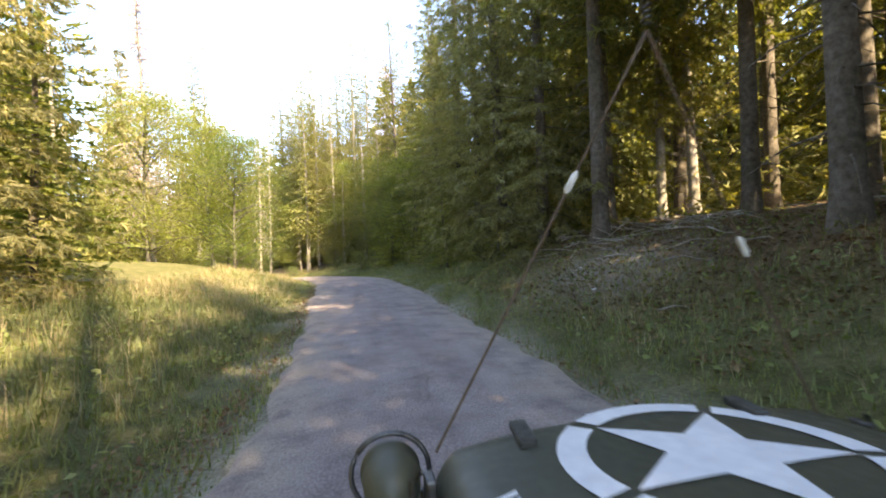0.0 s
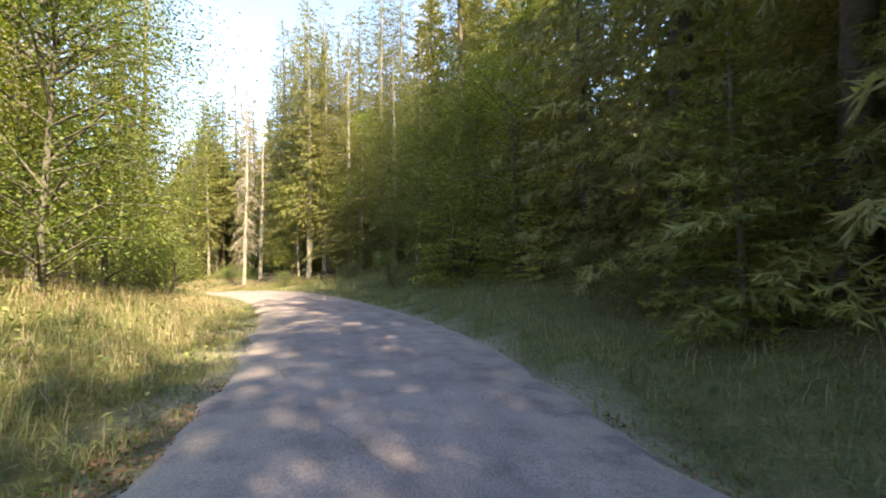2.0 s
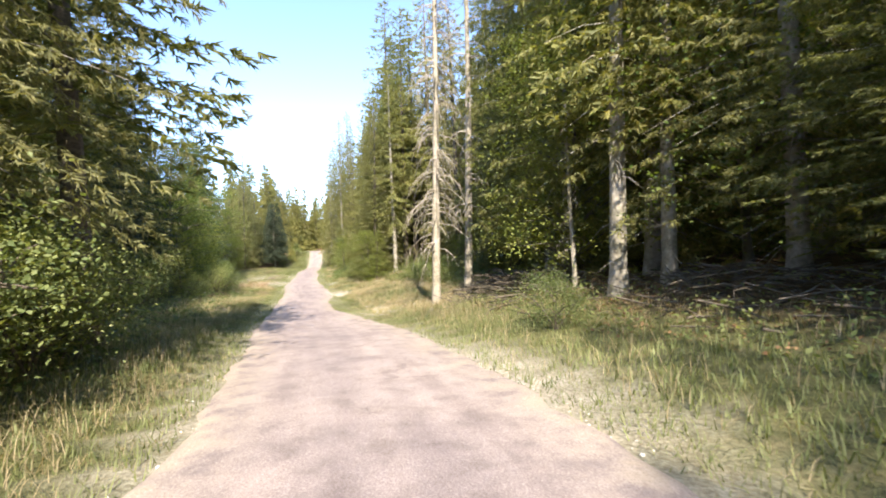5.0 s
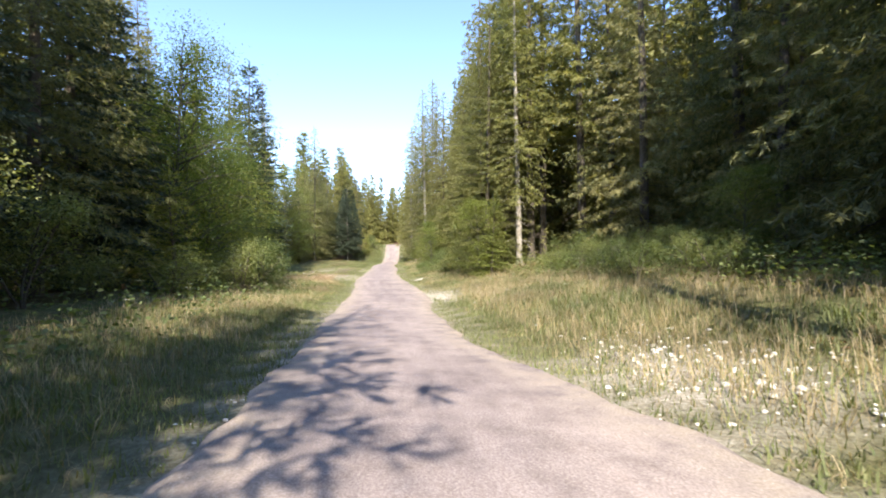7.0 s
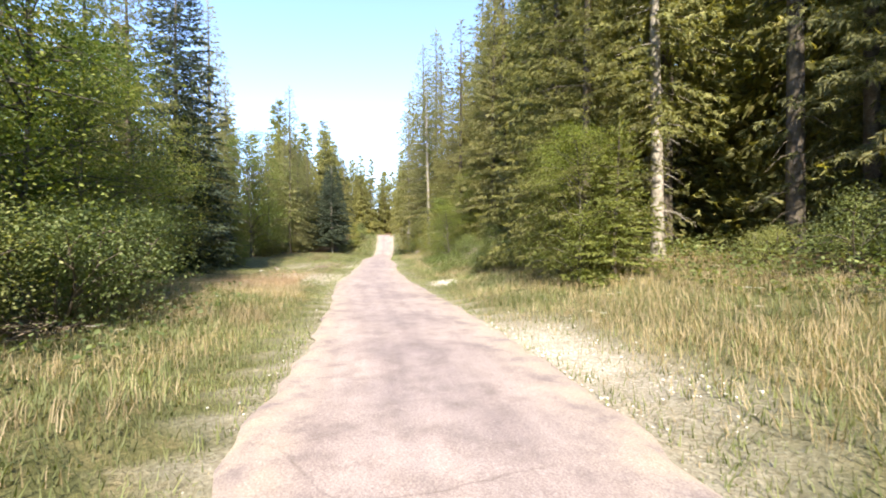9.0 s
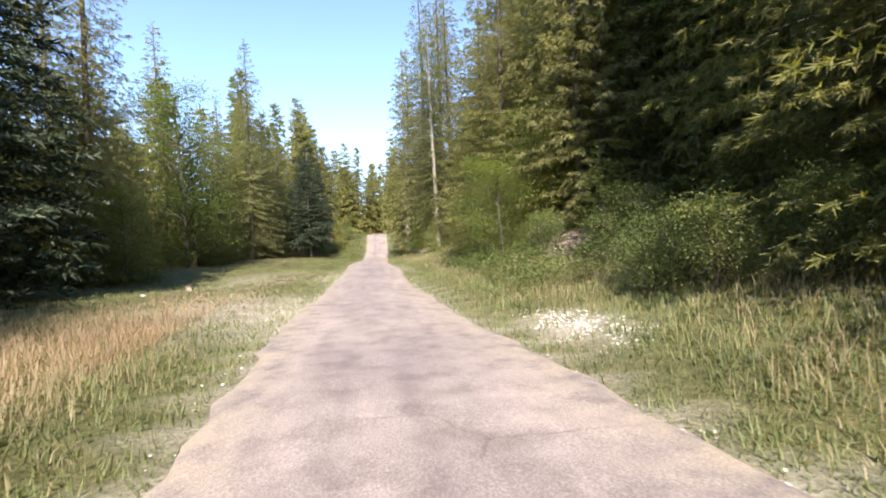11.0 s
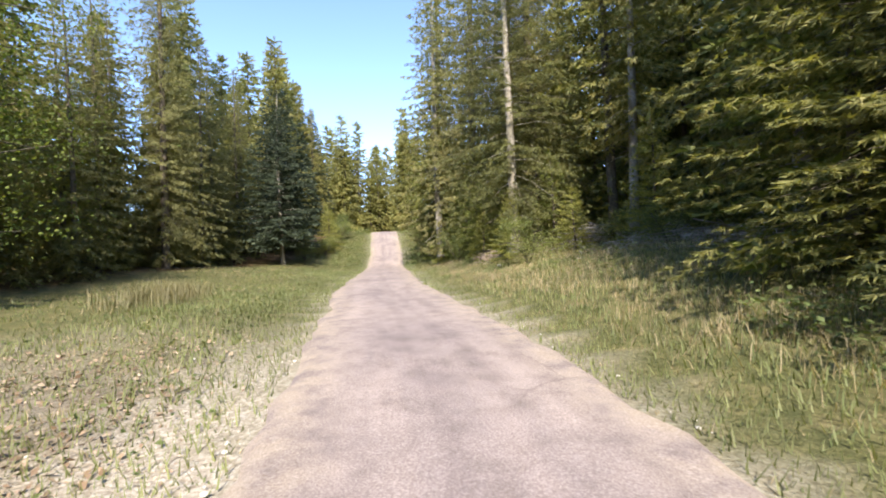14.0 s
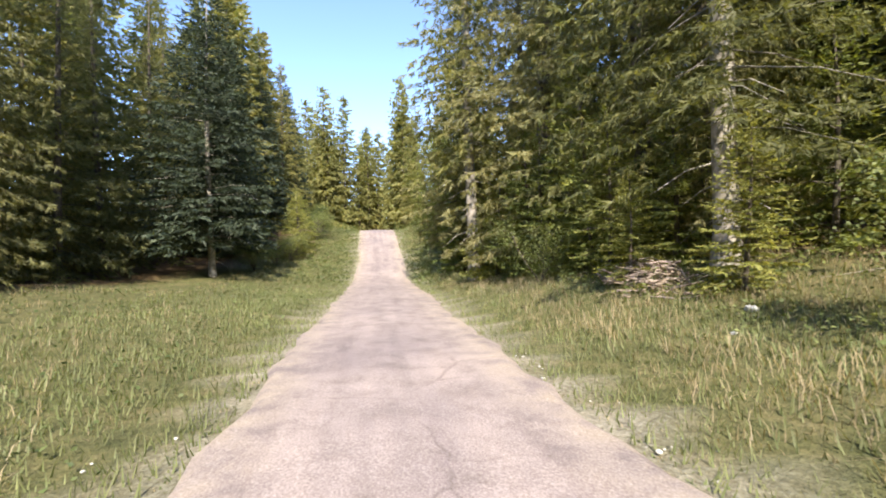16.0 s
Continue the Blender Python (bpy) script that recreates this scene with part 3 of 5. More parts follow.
for i_, (h_, r_, b_) in enumerate([(19, 3.5, 0.8), (21, 3.4, 1.2)]):
    kind(f"mid{i_}", "spruce_tree", "tall drooping olive-green spruce beyond the clearing", "tree", SP, BARK, DROOP if i_ else SPRUCE,
         lambda i_=i_, h_=h_, r_=r_, b_=b_: conifer(20 + i_, h_, r_, b_, 0.4, 0.85, 0.42, 9, 0.52, 0.36, 0.36, 4, 8, 0.15))
for i_, (h_, r_) in enumerate([(24, 4.4), (22, 4.0)]):
    kind(f"bough{i_}", "spruce_tree", "tall olive-green spruce with wide low boughs and a pale trunk", "tree", SP, PALE, BOUGH,
         lambda i_=i_, h_=h_, r_=r_: conifer(100 + i_, h_, r_, 2.6, 0.42, 0.8, 0.36, 11, 0.34, 0.26, 0.42, 16, 10, 0.1))
for i_, (h_, r_) in enumerate([(20, 3.9), (19, 3.5)]):
    kind(f"edge{i_}", "spruce_tree", "dense green spruce branched almost to the ground", "tree", SP, BARK, BOUGH if i_ else SPRUCE,
         lambda i_=i_, h_=h_, r_=r_: conifer(104 + i_, h_, r_, 0.5, 0.32, 0.6, 0.33, 11, 0.34, 0.26, 0.4, 6, 10, 0.1))
for i_, (h_, r_, b_) in enumerate([(19, 3.4, 0.7), (21, 3.5, 1.2)]):
    kind(f"back{i_}", "spruce_tree", "green spruce standing behind the forest edge", "tree", "spruces inside the forest", BARK, SPRUCE,
         lambda i_=i_, h_=h_, r_=r_, b_=b_: conifer(108 + i_, h_, r_, b_, 0.4, 0.6, 0.5, 8, 0.95, 0.5, 0.36, 0, 5, 0.27))
kind("near0", "spruce_tree", "tall dense spruce with fine hanging twigs", "tree", SP, BARK, DROOP,
     lambda: conifer(14, 25, 3.9, 1.4, 0.4, 0.95, 0.38, 10, 0.42, 0.32, 0.42, 10, 10, 0.105))
kind("pale1", "spruce_tree", "spruce with a pale trunk, dead twigs and low hanging boughs", "tree", SP, PALE, DROOP,
     lambda: conifer(96, 24, 3.7, 3.4, 0.5, 0.95, 0.37, 9, 0.27, 0.19, 0.42, 34, 7, 0.10))
kind("fir", "fir_tree", "dark blue-green fir with a short bare pale trunk", "tree", "firs beside the meadow", PALE, FIR,
     lambda: conifer(51, 15, 3.8, 1.9, 0.2, 0.22, 0.27, 11, 0.62, 0.32, 0.2, 4, 5, 0.17))
kind("fir_b", "fir_tree", "dark fir with a pointed crown", "tree", "firs beside the meadow", BARK, FIR,
     lambda: conifer(52, 17, 3.2, 0.5, 0.22, 0.26, 0.30, 10, 0.56, 0.32, 0.24, 0, 6, 0.18))
for i_ in range(2):
    kind(f"young{i_}", "young_spruce", "young yellow-green spruce branched to the ground", "tree", "young spruces at the forest edge", BARK, YOUNG,
         lambda i_=i_: conifer(60 + i_, 6.0, 1.9, 0.15, 0.12, 0.15, 0.24, 8, 0.36, 0.22, 0.3, 0, 3, 0.24))
for i_ in range(3):
    kind(f"beech{i_}", "beech_tree", "leafy yellow-green beech with layered branches", "tree", "beeches at the forest edge", BEECH_BARK, BEECH,
         lambda i_=i_: leafy(70 + i_, 10 + i_, 3.4, 0.4, 52, 25000, 0.092, 0.1))
for i_ in range(3):
    kind(f"bush{i_}", "bush", "leafy green bush at the forest edge", "bush", "bushes along the verge", BARK, SHRUB,
         lambda i_=i_: leafy(80 + i_, 2.2, 1.1, 0.3, 14, 6000, 0.064, 0.02, 0.5, 5))
kind("dead0", "dead_spruce", "dead grey spruce with bare hanging branches", "tree", "dead spruces", DEAD, DEAD, lambda: dead_spruce(90, 20, 240, 0.9, 1.5), "crown")
kind("dead1", "dead_spruce", "dead grey spruce, thin, few bare branches", "tree", "dead spruces", DEAD, DEAD, lambda: dead_spruce(91, 15, 40, 0.6, 1.1), "crown")
kind("dry0", "dead_spruce", "tall dry spruce with a wide reddish-grey crown of bare twigs", "tree", "dead spruces", DEAD, PINK, lambda: dead_spruce(92, 22, 620, 0.45, 3.4), "crown")
kind("pale0", "spruce_tree", "spruce with a long pale bare trunk", "tree", "spruces beside the lane", PALE, SPRUCE,
     lambda: conifer(95, 21, 2.8, 5.0, 0.5, 0.85, 0.40, 9, 0.46, 0.34, 0.4, 30, 7, 0.15))

# ---- the forest on both sides ----
def row(side, s0, s1, line, choices, gap, depth=1.5, scale=(0.8, 1.15)):
    """A row of plants from s0 to s1, line metres from the middle of the lane."""
    s = s0 + random.uniform(0, gap)
    while s < s1:
        d = (np.interp(s, *line) if isinstance(line, tuple) else line) + random.uniform(0, depth)
        plant(random.choice(choices), s, side * d, random.uniform(*scale), tall=random.uniform(0.9, 1.15))
        s += gap * random.uniform(0.7, 1.3)


L, R = -1, 1
TALL = ["spruce0", "spruce1", "spruce2"]
HIGH = ["high0", "high1"]
FARS = ["far0", "far1"]
MID = ["mid0", "mid1"]
YNG = ["young0", "young1"]
BEE = ["beech0", "beech1", "beech2"]
BSH = ["bush0", "bush1", "bush2"]

# right side: forest edge, then rows behind it
# unseen rows beside and behind the start, added to shade the lane
row(R, -24, 4, 6.6, HIGH, 3.6, 1.5)
row(R, -30, 4, 10.5, FARS, 4.4, 3, (0.9, 1.15))
row(R, -30, 0, 15.5, FARS, 6.5, 3, (0.85, 1.05))
# three unseen spruces behind the start, added to cast shade on lane and verge
for s_, d_, c_ in ((-5, 5.2, 1.1), (-14, 5.4, 1.45), (-9, 6.2, 1.32)):
    plant("spruce1", s_, d_, c_)
# the spruces at s = -1.0 and 3.4 are unseen, added for shade
for s_, d_, k_, c_ in ((13.8, 7.3, "high1", 1.1), (11.4, 10.6, "high0", 1.1), (8.8, 10.6, "high1", 1.0), (5.5, 9.5, "thin0", 1.0), (13.5, 13.5, "thin1", 1.0),
                       (15.7, 11.0, "pale0", 0.8), (15.0, 11.8, "pale0", 0.85), (15.4, 8.6, "high0", 1.2), (18.5, 10.5, "thin1", 1.0), (6.2, 7.4, "high0", 1.2), (10.0, 13.0, "high1", 1.2), (3.4, 9.6, "high1", 1.25), (-1.0, 9.0, "high0", 1.25), (17.0, 13.0, "high0", 1.2)):
    plant(k_, s_, d_, c_)
row(R, -4, 24, 19, HIGH, 4.0, 5)
row(R, -2, 34, 25, FARS, 3.4, 3)
for s_, d_, k_, c_ in ((17.4, 7.0, "spruce2", 1.25), (21, 6.8, "near0", 1.1), (24.6, 7.0, "edge0", 1.2), (28, 7.2, "near0", 1.1), (31.5, 7.4, "spruce0", 0.85), (35.5, 7.6, "beech2", 0.95),
                       (42, 8.2, "beech1", 0.95), (33.5, 6.4, "beech0", 0.8), (37.3, 6.6, "beech2", 0.7), (41, 6.8, "beech1", 0.75)):
    plant(k_, s_, d_, c_)
# an unseen spruce beside the start, added for its shade on the lane
plant("thin0", 3.0, 6.4, 0.92)
for s_, d_, k_, c_ in ((40.8, 9.6, "beech0", 0.9), (55.6, 9.6, "bough0", 0.9), (58.6, 7.4, "pale0", 1.1), (59.6, 9.6, "bough1", 1.15),
                       (60.4, 7.4, "dead1", 0.55),  (63.4, 9.4, "bough0", 1.1), (66.6, 10.6, "bough1", 1.15), (50.8, 9.8, "beech2", 1.0), (57.2, 10.2, "beech1", 1.1), (61.8, 8.2, "beech0", 0.9),
                       (48, 13, "edge1", 0.7), (53, 13, "edge0", 0.8), (58, 14.2, "bough0", 1.2), (63, 13.6, "edge1", 1.25), (68, 14, "edge0", 1.3)):
    plant(k_, s_, d_, c_)
for s_, d_, k_ in ((47.4, 11.2, "edge0"), (52.4, 8.6, "bough1")):
    plant(k_, s_, d_, 0.85, tall=0.55)
plant("edge1", 39.0, 7.4, 1.0, tall=1.1)
plant("edge0", 36.0, 9.4, 0.95, tall=1.15)
plant("bough1", 45.2, 8.6, 0.85, tall=0.78)
plant("bough0", 49.0, 9.2, 0.85, tall=0.75)
# the tallest spruces, over thirty metres, behind the dead one
for s_, d_, k_, c_ in ((73.2, 12.0, "spruce1", 1.3), (68.1, 18.4, "spruce1", 1.35), (58.0, 16.4, "bough0", 1.2), (72.0, 16.0, "spruce0", 1.25), (62.5, 17.5, "spruce2", 1.35), (55.5, 17.6, "dry0", 1.2)):
    plant(k_, s_, d_, c_)
for s_, d_, k_, c_ in ((74.6, 13.2, "spruce2", 1.1), (80.0, 14.5, "spruce0", 1.0), (71.0, 12.2, "bough1", 1.05)):
    plant(k_, s_, d_, c_)
row(R, 18, 30, 12.5, FARS, 4.2, 3)
row(R, 30, 52, 12.5, FARS, 3.8, 3, (0.85, 1.0))
row(R, 24, 66, 18, FARS, 5.0, 4, (0.75, 0.95))
row(R, 80, 92, ([70, 80, 92], [12, 13.5, 12]), HIGH + ["spruce1"], 3.8, 2)
row(R, 68, 104, 17, FARS, 4.0, 3)
row(R, 64, 112, 23, FARS, 3.8, 2)
row(R, 98, 105.5, 9.6, HIGH, 2.6, 1.5, (1.05, 1.25))
row(R, 105.5, 112, 11, HIGH, 2.8, 1.5, (0.9, 1.1))
for s_, d_, k_, c_ in ((95.6, 7.2, "edge1", 0.95), (94.2, 6.2, "beech0", 0.5), (98.8, 7.8, "edge0", 1.0), (101.6, 8.4, "edge1", 0.95), (104.2, 10.6, "edge0", 1.05), (113.8, 8.8, "edge1", 1.0), (117.2, 9.2, "edge0", 0.95),
                       (128.4, 10.4, "bough1", 1.05)):
    plant(k_, s_, d_, c_)
plant("edge1", 120.5, 7.0, 1.06)
plant("edge0", 124.0, 7.2, 0.97, tall=0.7)
row(R, 112, 124, 9.4, TALL, 3.6, 1.5, (0.9, 1.15))
for s_, d_, c_ in ((96.5, 10.6, 1.2), (98, 12, 1.2), (92.5, 12.5, 1.2)):
    plant("high1", s_, d_, c_)
row(R, 104, 128, 12.2, ['mid0', 'mid1'], 3.4, 1.2, (1.0, 1.2))
row(R, 98, 130, 14.5, FARS, 4.2, 3)
row(R, 125, 131.5, 11.2, HIGH, 2.9, 1.5, (1.05, 1.25))
for s_, d_, k_, c_ in ((138.3, 11.5, "pale0", 1.0), (141.4, 6.8, "bough1", 1.05), (144.6, 9.0, "near0", 1.1), (140.4, 11.6, "high1", 1.1), (143.0, 6.8, "young1", 0.7), (140.0, 6.0, "young0", 0.5),
                       (142.6, 5.4, "young0", 0.42), (136.6, 8.0, "young1", 0.45), (145.2, 5.8, "young0", 0.6), (146.0, 4.6, "bush2", 0.7)):
    plant(k_, s_, d_, c_)
for s_, d_, k_ in ((146.5, 8.2, "near0"), (150.5, 6.4, "near0"), (154.8, 4.5, "pale0"), (158.5, 5.0, "spruce1"), (156.5, 7.5, "spruce2")):
    plant(k_, s_, d_, 1.22)
row(R, 128, 185, 15, FARS, 4.4, 3)
row(R, 124, 150, 18, FARS, 3.2, 2)
row(R, 84, 108, 20, FARS, 3.0, 2)
row(R, 4, 30, 31, FARS, 3.2, 2)
row(R, 162, 190, ([162, 190], [6.0, 6.0]), MID + BEE, 4.2, 1.2, (0.7, 1.0))
# left side
row(L, -20, 0, 7.5, TALL + HIGH, 5, 2)
row(L, -20, 6, 13, FARS, 4, 3)
row(L, 10, 30, 21, BEE + FARS, 4.6, 3)
row(L, 4, 40, 27, FARS, 4.2, 4)
row(L, 53, 64, 11.5, MID + ["pale0"], 4.6, 1.5)
row(L, 40, 100, 16.5, FARS, 4.4, 3)
row(L, 66, 88, ([66, 96], [9.4, 10.4]), TALL + TALL + ['fir_b', 'beech0'], 3.8, 1.5, (0.85, 1.1))
for s_, d_, k_, sc_ in ((112.8, -12.4, "fir_b", 1.22), (106.9, -12.6, "spruce2", 1.0), (110.5, -16.3, "mid0", 1.12), (100.0, -16.0, "spruce1", 0.9), (104.0, -17.5, "spruce0", 0.95), (88.5, -9.8, "beech2", 1.05), (91.8, -10.6, "beech0", 1.1),
                         (96.6, -11.0, "beech1", 1.0), (100.6, -11.6, "beech0", 0.95), (104.0, -10.6, "beech2", 0.8), (93, -14.5, "spruce0", 0.95)):
    plant(k_, s_, d_, sc_)
row(L, 96, 114, ([96, 114], [14, 15.5]), MID + BEE, 3.4, 1.5, (0.6, 0.8))
row(L, 100, 150, ([100, 120, 150], [18.5, 20.5, 19.5]), FARS, 4.0, 3, (0.6, 0.95))
row(L, 96, 165, 30, FARS, 4.4, 5, (0.6, 0.95))
row(L, 114, 134, ([114, 134], [15.8, 16.4]), TALL + ["beech0"], 2.9, 1.2, (0.55, 0.72))
for s_, d_, k_, sc_ in ((122.4, -14.4, "near0", 0.9), (119.6, -14.6, "spruce0", 0.85), (124.6, -15.0, "spruce2", 0.7)):
    plant(k_, s_, d_, sc_)
row(L, 134, 152, ([134, 152], [16.2, 14.5]), MID, 2.8, 1.2, (0.55, 0.75))
row(L, 164, 190, ([164, 190], [10, 7]), ["mid0", "fir_b"], 4.0, 1.2, (0.65, 0.85))
row(L, 150, 192, 16, FARS, 4.2, 3)
row(L, 168, 192, 10, FARS, 3.6, 2, (0.7, 1.0))
row(L, 40, 100, 25, FARS, 6.0, 5)
# the wood that closes the view at the end of the lane
for k_ in range(56):
    on, across = random.uniform(4, 34), random.uniform(-26, 26)
    x_, y_ = -104.8 - 0.63 * on + 0.776 * across, 147.7 + 0.776 * on + 0.63 * across
    s_, d_ = to_sd(np.array([x_]), np.array([y_]))
    if abs(d_[0]) < 4.2:
        continue
    FAR_TREES.append((random.choice(FARS), pose(x_, y_, z_at(x_, y_) - 0.05, 0, 0, random.uniform(0, 360)) @ Matrix.Diagonal((0.8, 0.8, random.uniform(0.7, 1.0), 1))))

for k_ in range(20):
    on, across = random.uniform(13, 30), random.uniform(-7, 9)
    x_, y_ = -104.8 - 0.63 * on + 0.776 * across, 147.7 + 0.776 * on + 0.63 * across
    s_, d_ = to_sd(np.array([x_]), np.array([y_]))
    if abs(d_[0]) < 4.0:
        continue
    FAR_TREES.append((random.choice(FARS), pose(x_, y_, z_at(x_, y_) - 0.4, 0, 0, random.uniform(0, 360)) @ Matrix.Diagonal((0.75, 0.75, random.uniform(0.6, 0.85), 1))))

# single trees that stand out
plant("dead0", 66.8, 5.1, 1.0)
plant("dead1", 69.2, 7.5, 1.45)
for s_, d_, k_, sc_ in ((53.4, -6.4, "pale0", 1.0), (60, -11.5, "pale0", 1.05), (64.5, -9.8, "spruce1", 0.8), (61.5, -9.4, "spruce1", 0.85), (54, -8.5, "spruce2", 0.95),
                         (10.4, -8.0, "spruce2", 0.9), (13.5, -8.5, "young0", 1.3), (66, 11, "pale0", 0.9), (58, 8.5, "pale0", 0.9)):
    plant(k_, s_, d_, sc_)
plant("high0", 61.0, -5.4, 1.35, tall=0.62)
plant("dry0", 45.8, -11.0, 1.05)
plant("pale1", 55.6, -5.0, 1.0)
plant("dead1", 52, -17.0, 1.5)
plant("fir", 157, -7.9, 0.93)
plant("fir_b", 174.2, -11.4, 1.02)
plant("fir_b", 164, -9.5, 0.8)
plant("near0", 147.4, -12.4, 0.92)
for s_, d_, k_, sc_ in ((150.8, -13.6, "near0", 0.74), (154.0, -12.8, "spruce2", 0.9), (157.8, -13.2, "near0", 0.68), (161.5, -12.6, "spruce0", 0.82), (165.5, -13.2, "mid0", 0.85),
                         (145.0, -14.6, "near0", 0.64), (141.6, -13.6, "spruce2", 0.76), (138.0, -14.4, "mid1", 0.62), (168.5, -10.8, "edge1", 0.7)):
    plant(k_, s_, d_, sc_)
plant("beech1", 135, -13.8, 1.35)
plant("beech0", 121, -12.4, 0.5)
plant("young1", 125.5, -12.8, 0.6)
plant("spruce1", 144, -19.2, 1.03)
for s_, d_, k_, sc_ in ((27.5, -19.5, "spruce1", 1.0), (17, -23, "mid1", 1.0)):
    plant(k_, s_, d_, sc_)
plant("pale0", 94, 8.9, 0.95)
plant("young0", 93.1, 6.8, 0.8)
for s_, d_, k_, sc_ in ((31.5, -6.2, "beech0", 0.85), (35, -7.5, "beech1", 1.0), (38.5, -6.5, "beech2", 0.9), (34, -11, "beech0", 1.1)):
    plant(k_, s_, d_, sc_)
row(L, 38, 62, 4.6, BSH, 2.4, 1.5, (0.7, 1.2))
row(L, 47, 60, 4.9, BSH, 1.7, 1.0, (0.8, 1.15))
row(L, 64, 96, 7.2, BSH + BSH + YNG, 2.2, 1.4, (0.6, 1.1))
row(R, 20, 44, 5.0, BSH + YNG, 2.6, 1.2, (0.5, 1.0))
plant("bush0", 57.5, 4.8, 0.6)
plant("bush2", 49, 5.6, 0.6)
row(R, 98, 124, 6.0, BSH + BSH + YNG, 2.0, 2.2, (0.4, 0.8))
plant('beech0', 114.5, 5.6, 0.42)
plant('beech1', 115.6, 7.2, 0.62)
plant('beech2', 118.8, 5.6, 0.45)
plant('young0', 125.5, 8.0, 1.5)
plant('young1', 122.6, 7.6, 1.2)
plant('bush1', 136.6, 5.9, 0.8)
plant('bush0', 90.6, -6.6, 1.1)
plant('bush2', 87.6, -6.6, 1.0)
plant('bush2', 105.4, 6.2, 0.65)
plant('bush0', 104.2, 5.6, 0.6)
plant('bush1', 103.0, 6.0, 0.7)
plant('young0', 140.8, 8.6, 0.75)
for s_, d_, k_, sc_ in ((83.5, 9.0, 'bush0', 0.6), (86.8, 9.7, 'bush1', 0.85), (88.6, 9.6, 'bush2', 0.7), (91.0, 9.8, 'bush0', 0.5), (77.6, 7.4, 'bush1', 0.5), (79.3, 7.8, 'bush2', 0.55), (81.4, 8.2, 'bush0', 0.55), (76.6, 8.4, 'bush0', 0.55), (75.2, 8.2, 'bush2', 0.5), (76.4, 9.8, 'beech0', 0.3), (92.6, -6.8, 'bush0', 1.25), (95.0, -7.2, 'bush1', 1.15)):
    plant(k_, s_, d_, sc_)
plant('bush1', 80, 10.2, 0.6)
plant('bush2', 82.2, 10.8, 0.65)
row(R, 126, 137, 8.8, BSH + YNG, 2.4, 1.2, (0.4, 0.7))
row(R, 144, 178, ([144, 150, 178], [5.8, 5.0, 4.0]), BSH + YNG, 1.8, 1.6, (0.6, 1.0))
row(L, 158, 178, ([158, 178], [6, 3.8]), BSH + YNG, 2.4, 1.0, (0.6, 1.0))


# ---- the trees deep in the forest, joined ----
wood, leaves_ = [], []
forms = {"far0": conifer(40, 18, 3.3, 0.6, 0.4, 0.7, 0.65, 6, 1.1, 0.72, 0.4, 0, 3, 0.36, False), "far1": conifer(41, 20, 3.5, 1.0, 0.4, 0.7, 0.65, 6, 1.1, 0.72, 0.4, 0, 3, 0.36, False)}
for name_, (w_, c_) in forms.items():
    for me_, out in ((w_, wood), (c_, leaves_)):
        v_ = np.empty(len(me_.vertices) * 3, np.float32)
        f_ = np.empty(len(me_.polygons) * 3, np.int32)
        me_.vertices.foreach_get("co", v_)
        me_.loops.foreach_get("vertex_index", f_)
        for k_, m_ in FAR_TREES:
            if k_ == name_:
                q_ = np.array(m_)
                out.append((v_.reshape(-1, 3) @ q_[:3, :3].T + q_[:3, 3], f_.reshape(-1, 3)))
sparse = {}
for k_, h_ in ((0, 17), (1, 19)):
    me_ = conifer(44 + k_, h_, 3.3, 0.5, 0.4, 0.7, 2.3, 5, 3.4, 2.2, 0.4, 0, 3, 0.46, False)[1]
    v_, f_ = np.empty(len(me_.vertices) * 3, np.float32), np.empty(len(me_.polygons) * 3, np.int32)
    me_.vertices.foreach_get("co", v_)
    me_.loops.foreach_get("vertex_index", f_)
    sparse[k_] = (v_.reshape(-1, 3), f_.reshape(-1, 3))
for k_ in range(300):
    s_, side = random.uniform(-25, 195), random.choice((-1, 1))
    d_ = side * random.uniform(36, 78) if side < 0 else random.uniform(29, 72)
    x_, y_ = [float(q) for q in to_xy(s_, d_)]
    c_ = random.uniform(0.6, 0.8) if side < 0 else random.uniform(0.8, 1.1)
    q_ = np.array(pose(x_, y_, z_at(x_, y_) - 0.1, 0, 0, random.uniform(0, 360)) @ Matrix.Diagonal((1, 1, c_, 1)))
    v_, f_ = sparse[k_ % 2]
    leaves_.append((v_ @ q_[:3, :3].T + q_[:3, 3], f_))
tagged(part("far_forest", tri_mesh("far_forest", *joined(leaves_)), SPRUCE), "dense green spruce forest standing behind the edge trees", "forest", kind="stuff")
tagged(part("far_trunks", tri_mesh("far_trunks", *joined(wood)), BARK), "brown spruce trunks inside the dense forest", "forest", kind="stuff")


# ---- low growth inside the forest ----
rng = np.random.default_rng(8)
n_ = 24000
us = rng.uniform(-32, 192, n_)
ud = np.where(rng.uniform(0, 1, n_) < 0.5, -1, 1) * 1.0
far_l = np.interp(us, [-30, 6, 12, 30, 40, 62, 96, 115, 140, 158, 170], [7, 7, 22, 20, 9, 10, 12, 16, 15, 11, 7])
far_r = np.interp(us, [-30, 8, 14, 40, 66, 78, 92, 100, 116, 124, 140, 170], [13, 13, 9, 8, 9, 13, 11, 8, 8.5, 9.5, 8, 6])
ud = ud * (np.where(ud > 0, far_r, far_l) + rng.exponential(6, n_))
ux, uy = to_xy(us, ud)
clump = 0.5 + 0.5 * np.sin(ux * 0.9 + 1.2 * np.sin(uy * 0.5)) * np.sin(uy * 0.8 + np.sin(ux * 0.6))
uz = land(ux, uy) + rng.uniform(0, 1, n_) ** 1.6 * (0.4 + 3.2 * clump)
an = rng.uniform(0, 6.28, n_)
